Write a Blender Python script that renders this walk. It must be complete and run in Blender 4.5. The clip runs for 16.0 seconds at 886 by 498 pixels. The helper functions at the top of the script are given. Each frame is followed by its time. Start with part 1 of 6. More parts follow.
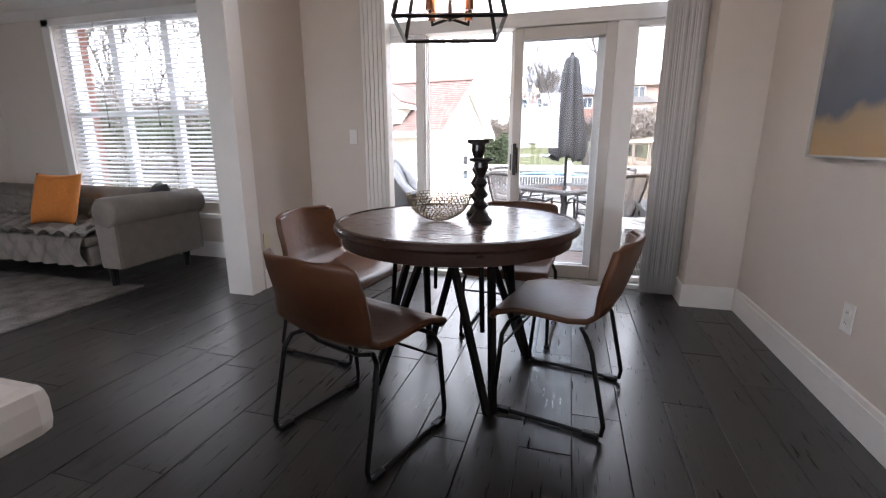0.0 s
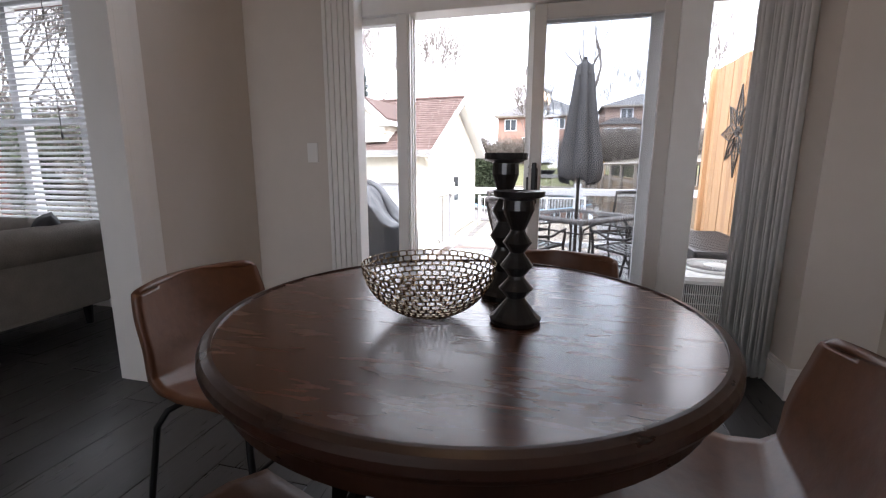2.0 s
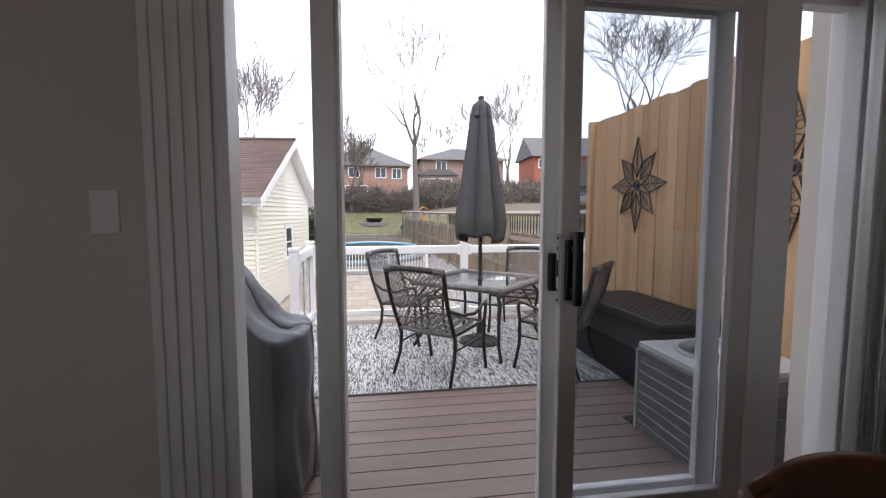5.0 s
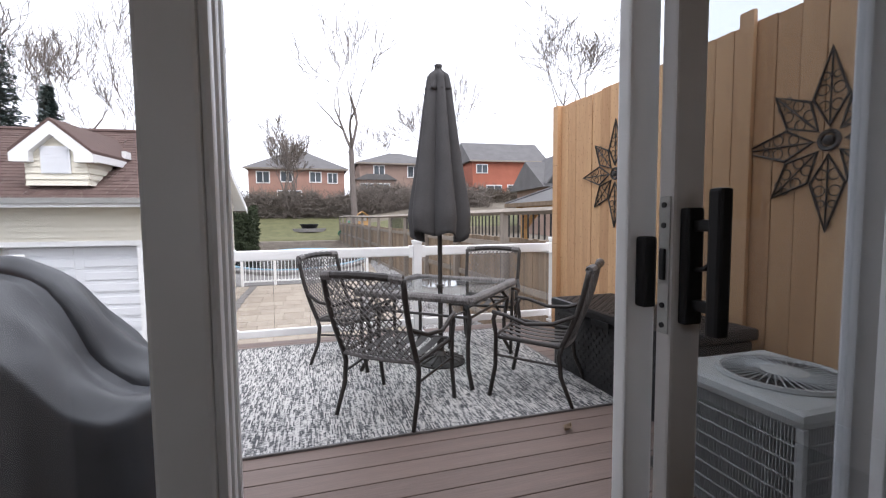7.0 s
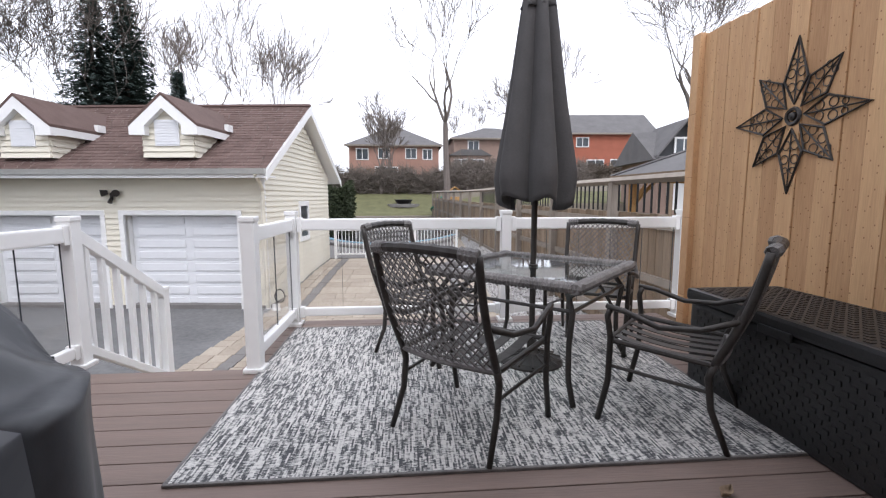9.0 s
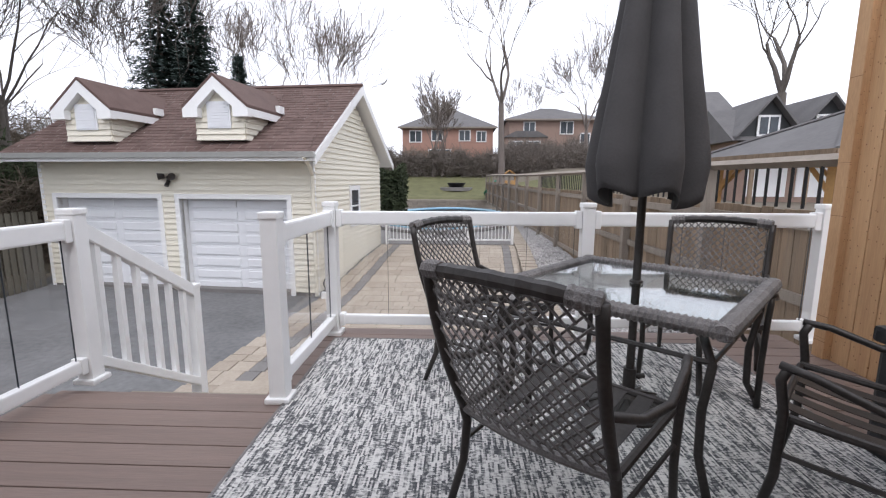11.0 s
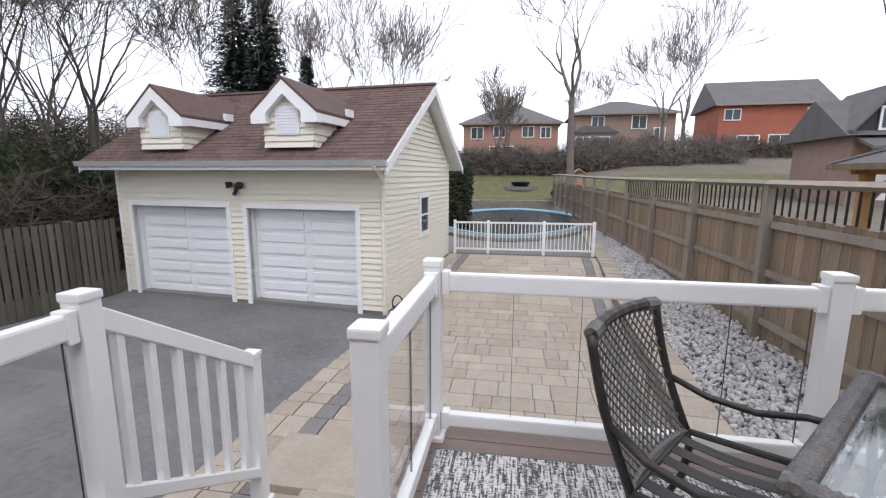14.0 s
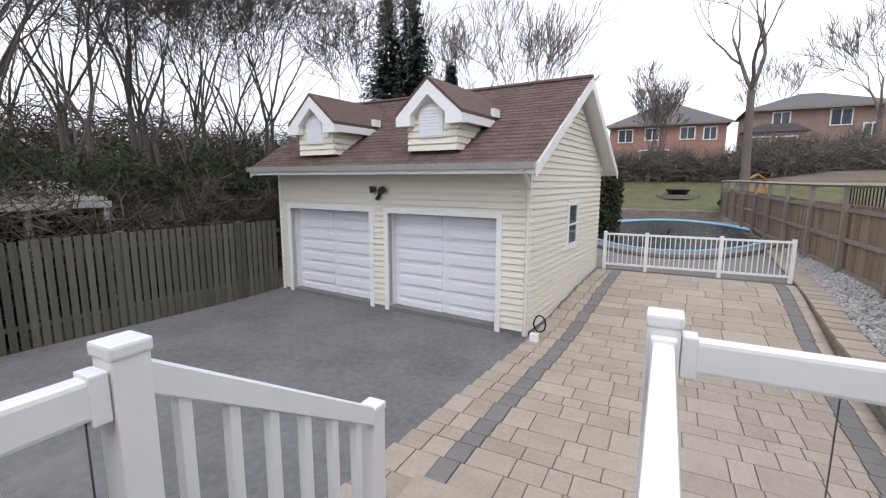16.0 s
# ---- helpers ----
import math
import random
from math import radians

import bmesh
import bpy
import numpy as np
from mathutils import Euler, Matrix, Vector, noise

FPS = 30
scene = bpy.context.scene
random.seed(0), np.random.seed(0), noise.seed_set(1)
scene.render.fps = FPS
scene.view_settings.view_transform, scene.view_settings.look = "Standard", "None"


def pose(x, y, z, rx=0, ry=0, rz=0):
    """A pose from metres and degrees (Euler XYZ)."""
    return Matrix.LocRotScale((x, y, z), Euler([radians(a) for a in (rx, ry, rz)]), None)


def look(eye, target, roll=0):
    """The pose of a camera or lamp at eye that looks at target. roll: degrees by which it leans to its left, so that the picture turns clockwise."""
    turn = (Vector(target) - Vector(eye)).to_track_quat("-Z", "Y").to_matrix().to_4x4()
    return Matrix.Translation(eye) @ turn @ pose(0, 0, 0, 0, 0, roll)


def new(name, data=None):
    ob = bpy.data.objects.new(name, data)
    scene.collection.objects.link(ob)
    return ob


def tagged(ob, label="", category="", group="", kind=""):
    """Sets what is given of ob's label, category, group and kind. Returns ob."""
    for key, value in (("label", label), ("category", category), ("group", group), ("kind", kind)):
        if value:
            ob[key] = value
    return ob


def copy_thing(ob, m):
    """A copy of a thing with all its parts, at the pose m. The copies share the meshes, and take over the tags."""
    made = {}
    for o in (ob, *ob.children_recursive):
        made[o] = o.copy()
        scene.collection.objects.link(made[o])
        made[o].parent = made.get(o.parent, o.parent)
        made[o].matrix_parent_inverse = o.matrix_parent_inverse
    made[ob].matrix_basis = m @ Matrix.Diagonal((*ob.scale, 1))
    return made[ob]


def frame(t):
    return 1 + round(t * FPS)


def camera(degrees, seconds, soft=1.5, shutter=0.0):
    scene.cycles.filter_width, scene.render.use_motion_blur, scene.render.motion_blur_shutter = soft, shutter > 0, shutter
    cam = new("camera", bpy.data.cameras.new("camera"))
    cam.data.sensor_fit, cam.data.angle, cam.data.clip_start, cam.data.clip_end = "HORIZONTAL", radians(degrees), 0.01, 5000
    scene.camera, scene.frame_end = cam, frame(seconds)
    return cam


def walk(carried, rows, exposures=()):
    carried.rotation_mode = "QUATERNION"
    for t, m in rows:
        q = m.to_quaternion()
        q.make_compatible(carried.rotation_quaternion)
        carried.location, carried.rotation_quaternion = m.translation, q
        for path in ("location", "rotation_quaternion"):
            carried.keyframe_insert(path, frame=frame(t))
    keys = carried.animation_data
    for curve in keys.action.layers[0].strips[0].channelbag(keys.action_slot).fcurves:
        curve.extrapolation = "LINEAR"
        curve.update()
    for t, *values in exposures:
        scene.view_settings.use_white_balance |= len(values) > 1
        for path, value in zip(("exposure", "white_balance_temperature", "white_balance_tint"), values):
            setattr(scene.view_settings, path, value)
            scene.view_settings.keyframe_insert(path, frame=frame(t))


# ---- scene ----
cam = camera(90.1, 16.0, soft=1.2)
PATH = [
    (0, (0.291, 1.072, 1.206), (-0.238, 2.947, 0.75), -0.1),
    (0.5, (0.226, 1.363, 1.214), (-0.28, 3.241, 0.748), 0.0),
    (1, (0.182, 1.639, 1.214), (-0.314, 3.525, 0.77), 0.1),
    (1.5, (0.117, 1.843, 1.203), (-0.388, 3.735, 0.80), 0.1),
    (2.5, (-0.149, 2.247, 1.205), (-0.563, 4.172, 0.858), 0.1),
    (3.5, (-0.489, 2.543, 1.252), (-0.591, 4.52, 0.963), 0.1),
    (4, (-0.65, 2.73, 1.278), (-0.558, 4.714, 1.042), 0.1),
    (4.5, (-0.741, 2.997, 1.287), (-0.541, 4.979, 1.099), 0.0),
    (6.8, (-0.771, 3.96, 1.185), (-0.203, 5.873, 1.053), -0.3),
    (7, (-0.745, 4.025, 1.175), (-0.177, 5.938, 1.038), -0.5),
    (7.5, (-0.67, 4.228, 1.124), (-0.106, 6.14, 0.98), -0.6),
    (8, (-0.623, 4.359, 1.116), (-0.081, 6.277, 0.954), -0.6),
    (8.5, (-0.577, 4.515, 1.084), (-0.143, 6.458, 0.886), -0.3),
    (9, (-0.548, 4.711, 1.075), (-0.392, 6.691, 0.839), -0.1),
    (9.2, (-0.549, 4.765, 1.084), (-0.485, 6.748, 0.832), -0.2),
    (11.3, (-0.616, 5.473, 1.13), (-0.71, 7.445, 0.807), 0.2),
    (11.5, (-0.631, 5.549, 1.148), (-0.744, 7.518, 0.818), 0.2),
    (12, (-0.676, 5.713, 1.205), (-0.823, 7.679, 0.874), 0.2),
    (12.5, (-0.777, 5.883, 1.268), (-0.933, 7.848, 0.934), 0.3),
    (13, (-0.875, 6.0, 1.305), (-1.04, 7.966, 0.976), 0.3),
    (13.5, (-0.995, 6.154, 1.352), (-1.213, 8.114, 1.017), 0.3),
    (14, (-1.1, 6.304, 1.372), (-1.424, 8.249, 1.04), 0.2),
    (14.5, (-1.258, 6.486, 1.369), (-1.736, 8.402, 1.05), 0.2),
    (15, (-1.394, 6.634, 1.38), (-2.003, 8.514, 1.073), 0.3),
    (15.5, (-1.481, 6.852, 1.349), (-2.235, 8.678, 1.042), 0.2),
    (16, (-1.52, 7.059, 1.322), (-2.408, 8.825, 1.019), 0.2),
]
walk(cam, [(t, look(eye, target, roll)) for t, eye, target, roll in PATH],
     exposures=[(t, e, 6200, 15) for t, e in ((0, 3.6), (1.5, 3.15), (2.5, 2.6), (3.5, 2.25), (4.5, 1.7), (7, 1.45), (8, 1.4), (9, 1.22), (12, 1.0), (16, 0.85))])

# ---- world and light ----
world = bpy.data.worlds.new("world")
scene.world = world
world.use_nodes = True
wn, wl = world.node_tree.nodes, world.node_tree.links
sky = wn.new("ShaderNodeTexSky")
sky.sky_type = "NISHITA"
sky.sun_disc = False
sky.sun_elevation, sky.sun_rotation = radians(48), radians(200)
sky.air_density, sky.dust_density = 1.0, 3.0
hsv = wn.new("ShaderNodeHueSaturation")
hsv.inputs["Saturation"].default_value = 0.25
hsv.inputs["Value"].default_value = 0.6
wl.new(sky.outputs["Color"], hsv.inputs["Color"])
cloud = wn.new("ShaderNodeMix")
cloud.data_type = "RGBA"
cloud.inputs["Factor"].default_value = 0.8
cloud.inputs["B"].default_value = (8.0, 8.3, 8.7, 1)
wl.new(hsv.outputs["Color"], cloud.inputs["A"])
wl.new(cloud.outputs["Result"], wn["Background"].inputs["Color"])
wn["Background"].inputs["Strength"].default_value = 0.1
sun_data = bpy.data.lights.new("sun", "SUN")
sun_data.energy, sun_data.angle, sun_data.color = 0.6, radians(25), (1, 0.97, 0.93)
new("sun", sun_data).matrix_world = look((0, 0, 30), (-6, 20, 0))
# added fill lamps at an invented kitchen window behind and the living room window
for spot, aim, sx, sy, watts in (((-1.2, -2.44, 1.75), (-1.2, 3, 1.2), 2.4, 1.2, 3.2), ((-3.8, 4.84, 1.55), (-3.8, 0, 1.0), 1.8, 1.7, 1.4)):
    a = bpy.data.lights.new("fill_light", "AREA")
    a.shape, a.size, a.size_y, a.energy, a.color = "RECTANGLE", sx, sy, watts, (0.97, 0.98, 1.0)
    new("fill_light", a).matrix_world = look(spot, aim)


# ---- materials ----
def mat(name, colour, rough=0.5, metal=0.0, scale=8.0, vary=0.25, bump=0.1, stretch=(1, 1, 1), piece=0.0, second=None, coat=0.0, island=0.0):
    """Principled surface with coarse stains, fine grain, bump and per-piece variation."""
    m = bpy.data.materials.new(name)
    m.use_nodes = True
    n, l = m.node_tree.nodes, m.node_tree.links
    b = n["Principled BSDF"]
    tc = n.new("ShaderNodeTexCoord")
    mp = n.new("ShaderNodeMapping")
    mp.inputs["Scale"].default_value = stretch
    l.new(tc.outputs["Object"], mp.inputs["Vector"])
    if piece:
        seed, shift = n.new("ShaderNodeObjectInfo"), n.new("ShaderNodeMath")
        shift.operation = "MULTIPLY"
        shift.inputs[1].default_value = 60
        l.new(seed.outputs["Random"], shift.inputs[0])
        l.new(shift.outputs[0], mp.inputs["Location"])
    big, fine = n.new("ShaderNodeTexNoise"), n.new("ShaderNodeTexNoise")
    big.inputs["Scale"].default_value, big.inputs["Detail"].default_value = scale * 0.25, 4
    fine.inputs["Scale"].default_value, fine.inputs["Detail"].default_value = scale * 3, 6
    l.new(mp.outputs[0], big.inputs["Vector"])
    l.new(mp.outputs[0], fine.inputs["Vector"])
    add = n.new("ShaderNodeMath")
    add.operation = "ADD"
    l.new(big.outputs["Fac"], add.inputs[0])
    l.new(fine.outputs["Fac"], add.inputs[1])
    last = add.outputs[0]
    if piece or island:
        info = n.new("ShaderNodeObjectInfo" if piece else "ShaderNodeNewGeometry")
        out = info.outputs["Random"] if piece else info.outputs["Random Per Island"]
        mul = n.new("ShaderNodeMath")
        mul.operation = "MULTIPLY_ADD"
        mul.inputs[1].default_value = piece or island
        l.new(out, mul.inputs[0])
        l.new(last, mul.inputs[2])
        last = mul.outputs[0]
    ramp = n.new("ShaderNodeMapRange")
    ramp.inputs["From Min"].default_value = 0.55
    ramp.inputs["From Max"].default_value = 1.45 + (piece or island)
    l.new(last, ramp.inputs["Value"])
    mix = n.new("ShaderNodeMix")
    mix.data_type = "RGBA"
    c2 = second or tuple(min(1, c * (1 + vary)) for c in colour)
    c1 = colour if second else tuple(c * (1 - vary) for c in colour)
    mix.inputs["A"].default_value, mix.inputs["B"].default_value = (*c1, 1), (*c2, 1)
    l.new(ramp.outputs["Result"], mix.inputs["Factor"])
    l.new(mix.outputs["Result"], b.inputs["Base Color"])
    rr = n.new("ShaderNodeMapRange")
    rr.inputs["To Min"].default_value, rr.inputs["To Max"].default_value = max(0.03, rough - 0.08), min(1, rough + 0.08)
    l.new(fine.outputs["Fac"], rr.inputs["Value"])
    l.new(rr.outputs["Result"], b.inputs["Roughness"])
    b.inputs["Metallic"].default_value = metal
    b.inputs["Coat Weight"].default_value = coat
    b.inputs["Coat Roughness"].default_value = 0.15
    if bump:
        bp = n.new("ShaderNodeBump")
        bp.inputs["Strength"].default_value, bp.inputs["Distance"].default_value = bump, 0.01
        l.new(fine.outputs["Fac"], bp.inputs["Height"])
        l.new(bp.outputs["Normal"], b.inputs["Normal"])
    return m


def knots(m, size=(7, 7, 6.5), dark=(0.35, 0.22, 0.13)):
    """Adds small dark round knots to a board material."""
    n, l = m.node_tree.nodes, m.node_tree.links
    b = n["Principled BSDF"]
    src = b.inputs["Base Color"].links[0].from_socket
    tc, mp, vo, rg, mx = n.new("ShaderNodeTexCoord"), n.new("ShaderNodeMapping"), n.new("ShaderNodeTexVoronoi"), n.new("ShaderNodeMapRange"), n.new("ShaderNodeMix")
    seed, shift = n.new("ShaderNodeObjectInfo"), n.new("ShaderNodeMath")
    shift.operation = "MULTIPLY"
    shift.inputs[1].default_value = 90
    l.new(seed.outputs["Random"], shift.inputs[0])
    l.new(shift.outputs[0], mp.inputs["Location"])
    mp.inputs["Scale"].default_value = size
    mp.inputs["Rotation"].default_value = (radians(90), 0, 0)
    vo.voronoi_dimensions = "2D"
    l.new(tc.outputs["Object"], mp.inputs["Vector"])
    l.new(mp.outputs[0], vo.inputs["Vector"])
    rg.inputs["From Min"].default_value, rg.inputs["From Max"].default_value = 0.03, 0.085
    rg.inputs["To Min"].default_value, rg.inputs["To Max"].default_value = 0.85, 0.0
    l.new(vo.outputs["Distance"], rg.inputs["Value"])
    mx.data_type, mx.blend_type = "RGBA", "MULTIPLY"
    mx.inputs["B"].default_value = (*dark, 1)
    l.new(rg.outputs["Result"], mx.inputs["Factor"])
    l.new(src, mx.inputs["A"])
    l.new(mx.outputs["Result"], b.inputs["Base Color"])


def glass_mat(name, tint=(1, 1, 1), rough=0.0, gloss=0.03):
    """Thin pane: clear, with Fresnel gloss."""
    m = bpy.data.materials.new(name)
    m.use_nodes = True
    n, l = m.node_tree.nodes, m.node_tree.links
    n.remove(n["Principled BSDF"])
    t, g, f, x = n.new("ShaderNodeBsdfTransparent"), n.new("ShaderNodeBsdfGlossy"), n.new("ShaderNodeLayerWeight"), n.new("ShaderNodeMixShader")
    pw, ad = n.new("ShaderNodeMath"), n.new("ShaderNodeMath")
    pw.operation, ad.operation = "POWER", "MULTIPLY_ADD"
    pw.inputs[1].default_value, ad.inputs[1].default_value, ad.inputs[2].default_value = 5, 0.9, gloss
    f.inputs["Blend"].default_value = 0.5
    l.new(f.outputs["Facing"], pw.inputs[0])
    l.new(pw.outputs[0], ad.inputs[0])
    t.inputs["Color"].default_value = (*tint, 1)
    g.inputs["Roughness"].default_value = rough
    l.new(ad.outputs[0], x.inputs[0])
    l.new(t.outputs[0], x.inputs[1])
    l.new(g.outputs[0], x.inputs[2])
    l.new(x.outputs[0], n["Material Output"].inputs["Surface"])
    return m


def blind_mat(name, colour):
    """Thin vinyl that lets part of the daylight through."""
    m = bpy.data.materials.new(name)
    m.use_nodes = True
    n, l = m.node_tree.nodes, m.node_tree.links
    b = n["Principled BSDF"]
    b.inputs["Base Color"].default_value = (*colour, 1)
    b.inputs["Roughness"].default_value = 0.5
    t, x = n.new("ShaderNodeBsdfTranslucent"), n.new("ShaderNodeMixShader")
    t.inputs["Color"].default_value = (*colour, 1)
    x.inputs[0].default_value = 0.4
    l.new(b.outputs[0], x.inputs[1])
    l.new(t.outputs[0], x.inputs[2])
    l.new(x.outputs[0], n["Material Output"].inputs["Surface"])
    return m


def lit(name, colour, power):
    m = bpy.data.materials.new(name)
    m.use_nodes = True
    b = m.node_tree.nodes["Principled BSDF"]
    b.inputs["Base Color"].default_value = (*colour, 1)
    b.inputs["Emission Color"].default_value = (*colour, 1)
    b.inputs["Emission Strength"].default_value = power
    return m


WALL = mat("wall_paint", (0.62, 0.57, 0.52), 0.7, scale=3, vary=0.03, bump=0.03)
CEIL = mat("ceiling_paint", (0.8, 0.79, 0.76), 0.8, scale=3, vary=0.02, bump=0.03)
TRIM = mat("white_trim", (0.78, 0.77, 0.75), 0.4, scale=4, vary=0.03, bump=0.02)
VINYL = mat("white_vinyl", (0.8, 0.8, 0.79), 0.35, scale=5, vary=0.04, bump=0.02)
FLOORW = mat("dark_floor_wood", (0.014, 0.0135, 0.0135), 0.3, scale=6, stretch=(6, 0.35, 1), second=(0.055, 0.051, 0.049), piece=0.6, bump=0.04)
SUBF = mat("subfloor", (0.01, 0.01, 0.01), 0.8)
DECKW = mat("deck_composite", (0.2, 0.145, 0.122), 0.6, scale=8, stretch=(0.4, 6, 1), vary=0.3, piece=0.35, bump=0.15)
DARKGAP = mat("dark_under_deck", (0.02, 0.018, 0.016), 0.9)
TABLEW = mat("table_wood", (0.035, 0.011, 0.005), 0.26, scale=3, stretch=(1, 5, 1), second=(0.13, 0.044, 0.018), bump=0.012, coat=0.25)
LEATHER = mat("brown_leather", (0.115, 0.045, 0.02), 0.38, scale=10, vary=0.3, bump=0.12)
BLACKM = mat("black_metal", (0.012, 0.012, 0.013), 0.4, 0.5, scale=10, vary=0.3, bump=0.05)
BLACKG = mat("black_gloss", (0.008, 0.007, 0.007), 0.34, scale=12, vary=0.5, bump=0.25, coat=0.15)
BRASS = mat("wire_metal", (0.42, 0.33, 0.22), 0.25, 1.0, scale=20, vary=0.3)
SOFA = mat("grey_linen", (0.22, 0.2, 0.18), 0.9, scale=40, vary=0.18, bump=0.3)
ORANGE = mat("orange_velvet", (0.55, 0.19, 0.035), 0.85, scale=14, vary=0.2, bump=0.15)
TEAL = mat("grey_teal_fabric", (0.16, 0.19, 0.19), 0.9, scale=14, vary=0.2, bump=0.2)
CHAR = mat("charcoal_fabric", (0.06, 0.06, 0.065), 0.9, scale=14, vary=0.2, bump=0.2)
RUGI = mat("living_rug", (0.05, 0.047, 0.047), 0.95, scale=30, second=(0.42, 0.39, 0.37), bump=0.3)
QUARTZ = mat("white_quartz", (0.75, 0.72, 0.70), 0.2, scale=6, vary=0.05, bump=0.0)
GLASS = glass_mat("clear_glass")
LEAFGLASS = glass_mat("door_leaf_glass", (0.89, 0.905, 0.92), 0.0, 0.06)
TGLASS = glass_mat("table_glass", (0.80, 0.86, 0.86), 0.04, 0.22)
UMB = mat("umbrella_cloth", (0.06, 0.057, 0.057), 0.85, scale=30, vary=0.2, bump=0.2)
BRONZE = mat("dark_bronze_metal", (0.045, 0.04, 0.037), 0.45, 0.4, scale=25, vary=0.4, bump=0.1)
WICKER = mat("grey_wicker", (0.15, 0.14, 0.135), 0.5, scale=60, vary=0.6, bump=0.5)
BOXP = mat("black_resin", (0.018, 0.018, 0.019), 0.42, scale=30, vary=0.3, bump=0.15)
COVER = mat("grill_cover", (0.042, 0.045, 0.052), 0.4, scale=4, vary=0.4, bump=0.2)
ACM = mat("beige_grey_metal", (0.42, 0.42, 0.40), 0.5, 0.1, scale=8, vary=0.15)
CEDAR = mat("cedar_boards", (0.33, 0.165, 0.072), 0.7, scale=5, stretch=(8, 8, 1.3), second=(0.72, 0.46, 0.245), piece=0.9, bump=0.2)
knots(CEDAR, (3.6, 3.6, 7))
FENCEW = mat("weathered_fence", (0.11, 0.08, 0.055), 0.85, scale=5, stretch=(6, 6, 0.5), second=(0.38, 0.28, 0.19), piece=0.5, bump=0.3)
FENCEP = mat("grey_fence_posts", (0.17, 0.145, 0.12), 0.85, scale=5, stretch=(6, 6, 0.5), second=(0.36, 0.31, 0.26), piece=0.5, bump=0.3)
FENCEG = mat("grey_fence_wood", (0.055, 0.05, 0.04), 0.9, scale=4, stretch=(6, 6, 0.6), second=(0.17, 0.155, 0.12), piece=0.5, bump=0.3)
SIDING = mat("cream_siding", (0.72, 0.68, 0.57), 0.5, scale=3, vary=0.04, bump=0.03, piece=0.3)
GDOOR = mat("white_door_steel", (0.74, 0.75, 0.77), 0.45, scale=3, vary=0.03, bump=0.03)
SHINGLE = mat("brown_shingle", (0.075, 0.045, 0.038), 0.95, scale=14, second=(0.165, 0.11, 0.096), island=0.8, bump=0.5)
ASPHALT = mat("asphalt", (0.095, 0.095, 0.097), 0.9, scale=4, second=(0.21, 0.21, 0.21), bump=0.6)
PAVER = mat("tan_paver", (0.27, 0.225, 0.175), 0.85, scale=9, second=(0.46, 0.40, 0.33), piece=0.5, bump=0.35)
PAVERG = mat("grey_paver", (0.15, 0.14, 0.135), 0.85, scale=9, second=(0.22, 0.21, 0.20), piece=0.3, bump=0.35)
JOINT = mat("paver_joint", (0.23, 0.2, 0.165), 0.95, scale=20, bump=0.3)
STONE = mat("retaining_stone", (0.17, 0.15, 0.125), 0.9, scale=10, second=(0.32, 0.28, 0.235), piece=0.5, bump=0.5)
PEBBLE = mat("river_pebbles", (0.20, 0.19, 0.19), 0.75, scale=12, second=(0.62, 0.60, 0.58), island=0.9, bump=0.1)
SOIL = mat("ground_soil", (0.10, 0.085, 0.065), 0.95, scale=3, second=(0.2, 0.17, 0.13), bump=0.5)
GRASS = mat("winter_lawn", (0.07, 0.074, 0.03), 0.95, scale=6, second=(0.17, 0.165, 0.075), bump=0.5)
POOLC = mat("pool_cover", (0.012, 0.014, 0.02), 0.25, scale=2, vary=0.5, bump=0.2)
POOLB = mat("pool_liner", (0.22, 0.42, 0.55), 0.4, scale=3, vary=0.15)
BARK = mat("bark", (0.075, 0.064, 0.055), 0.95, scale=8, stretch=(3, 3, 0.6), second=(0.17, 0.148, 0.13), bump=0.5)
# paler copy of the bark, distance haze put into its colour
BARKF = mat("hazed_far_bark", (0.16, 0.135, 0.12), 0.95, scale=8, vary=0.3, bump=0.3)
NEEDLE = mat("spruce_needles", (0.06, 0.088, 0.078), 0.9, scale=10, vary=0.5, island=0.8, bump=0.0)
CEDARH = mat("cedar_hedge", (0.035, 0.046, 0.02), 0.9, scale=10, vary=0.5, island=0.8, bump=0.0)
REDBRICK = mat("far_red_brick", (0.36, 0.12, 0.075), 0.9, scale=4, vary=0.2)
TANBRICK = mat("far_brown_brick", (0.30, 0.21, 0.17), 0.9, scale=4, vary=0.2)
PINKBRICK = mat("far_pink_brick", (0.36, 0.21, 0.165), 0.9, scale=4, vary=0.2)
FROOF = mat("far_roof", (0.13, 0.125, 0.125), 0.9, scale=4, vary=0.25)
BLACKS = mat("dark_house_siding", (0.035, 0.037, 0.04), 0.7, scale=4, vary=0.2)
DARKWIN = mat("dark_window_glass", (0.05, 0.06, 0.07), 0.08, scale=2, vary=0.3, bump=0)
BRICK = mat("red_brown_brick", (0.19, 0.085, 0.06), 0.9, scale=9, vary=0.3, piece=0.6, bump=0.4)
MORTAR = mat("mortar", (0.3, 0.28, 0.26), 0.95, scale=9)
BULB = lit("warm_bulb", (1.0, 0.62, 0.3), 12)
SPOT = lit("recessed_lamp", (1.0, 0.88, 0.72), 30)
COPPER = mat("copper_tube", (0.28, 0.12, 0.06), 0.35, 0.9, scale=10)
PLASTICG = mat("green_plastic", (0.02, 0.12, 0.07), 0.5)
PLAYW = mat("play_wood", (0.42, 0.24, 0.09), 0.8)
BEIGEP = mat("beige_plate", (0.62, 0.56, 0.40), 0.5, vary=0.03)


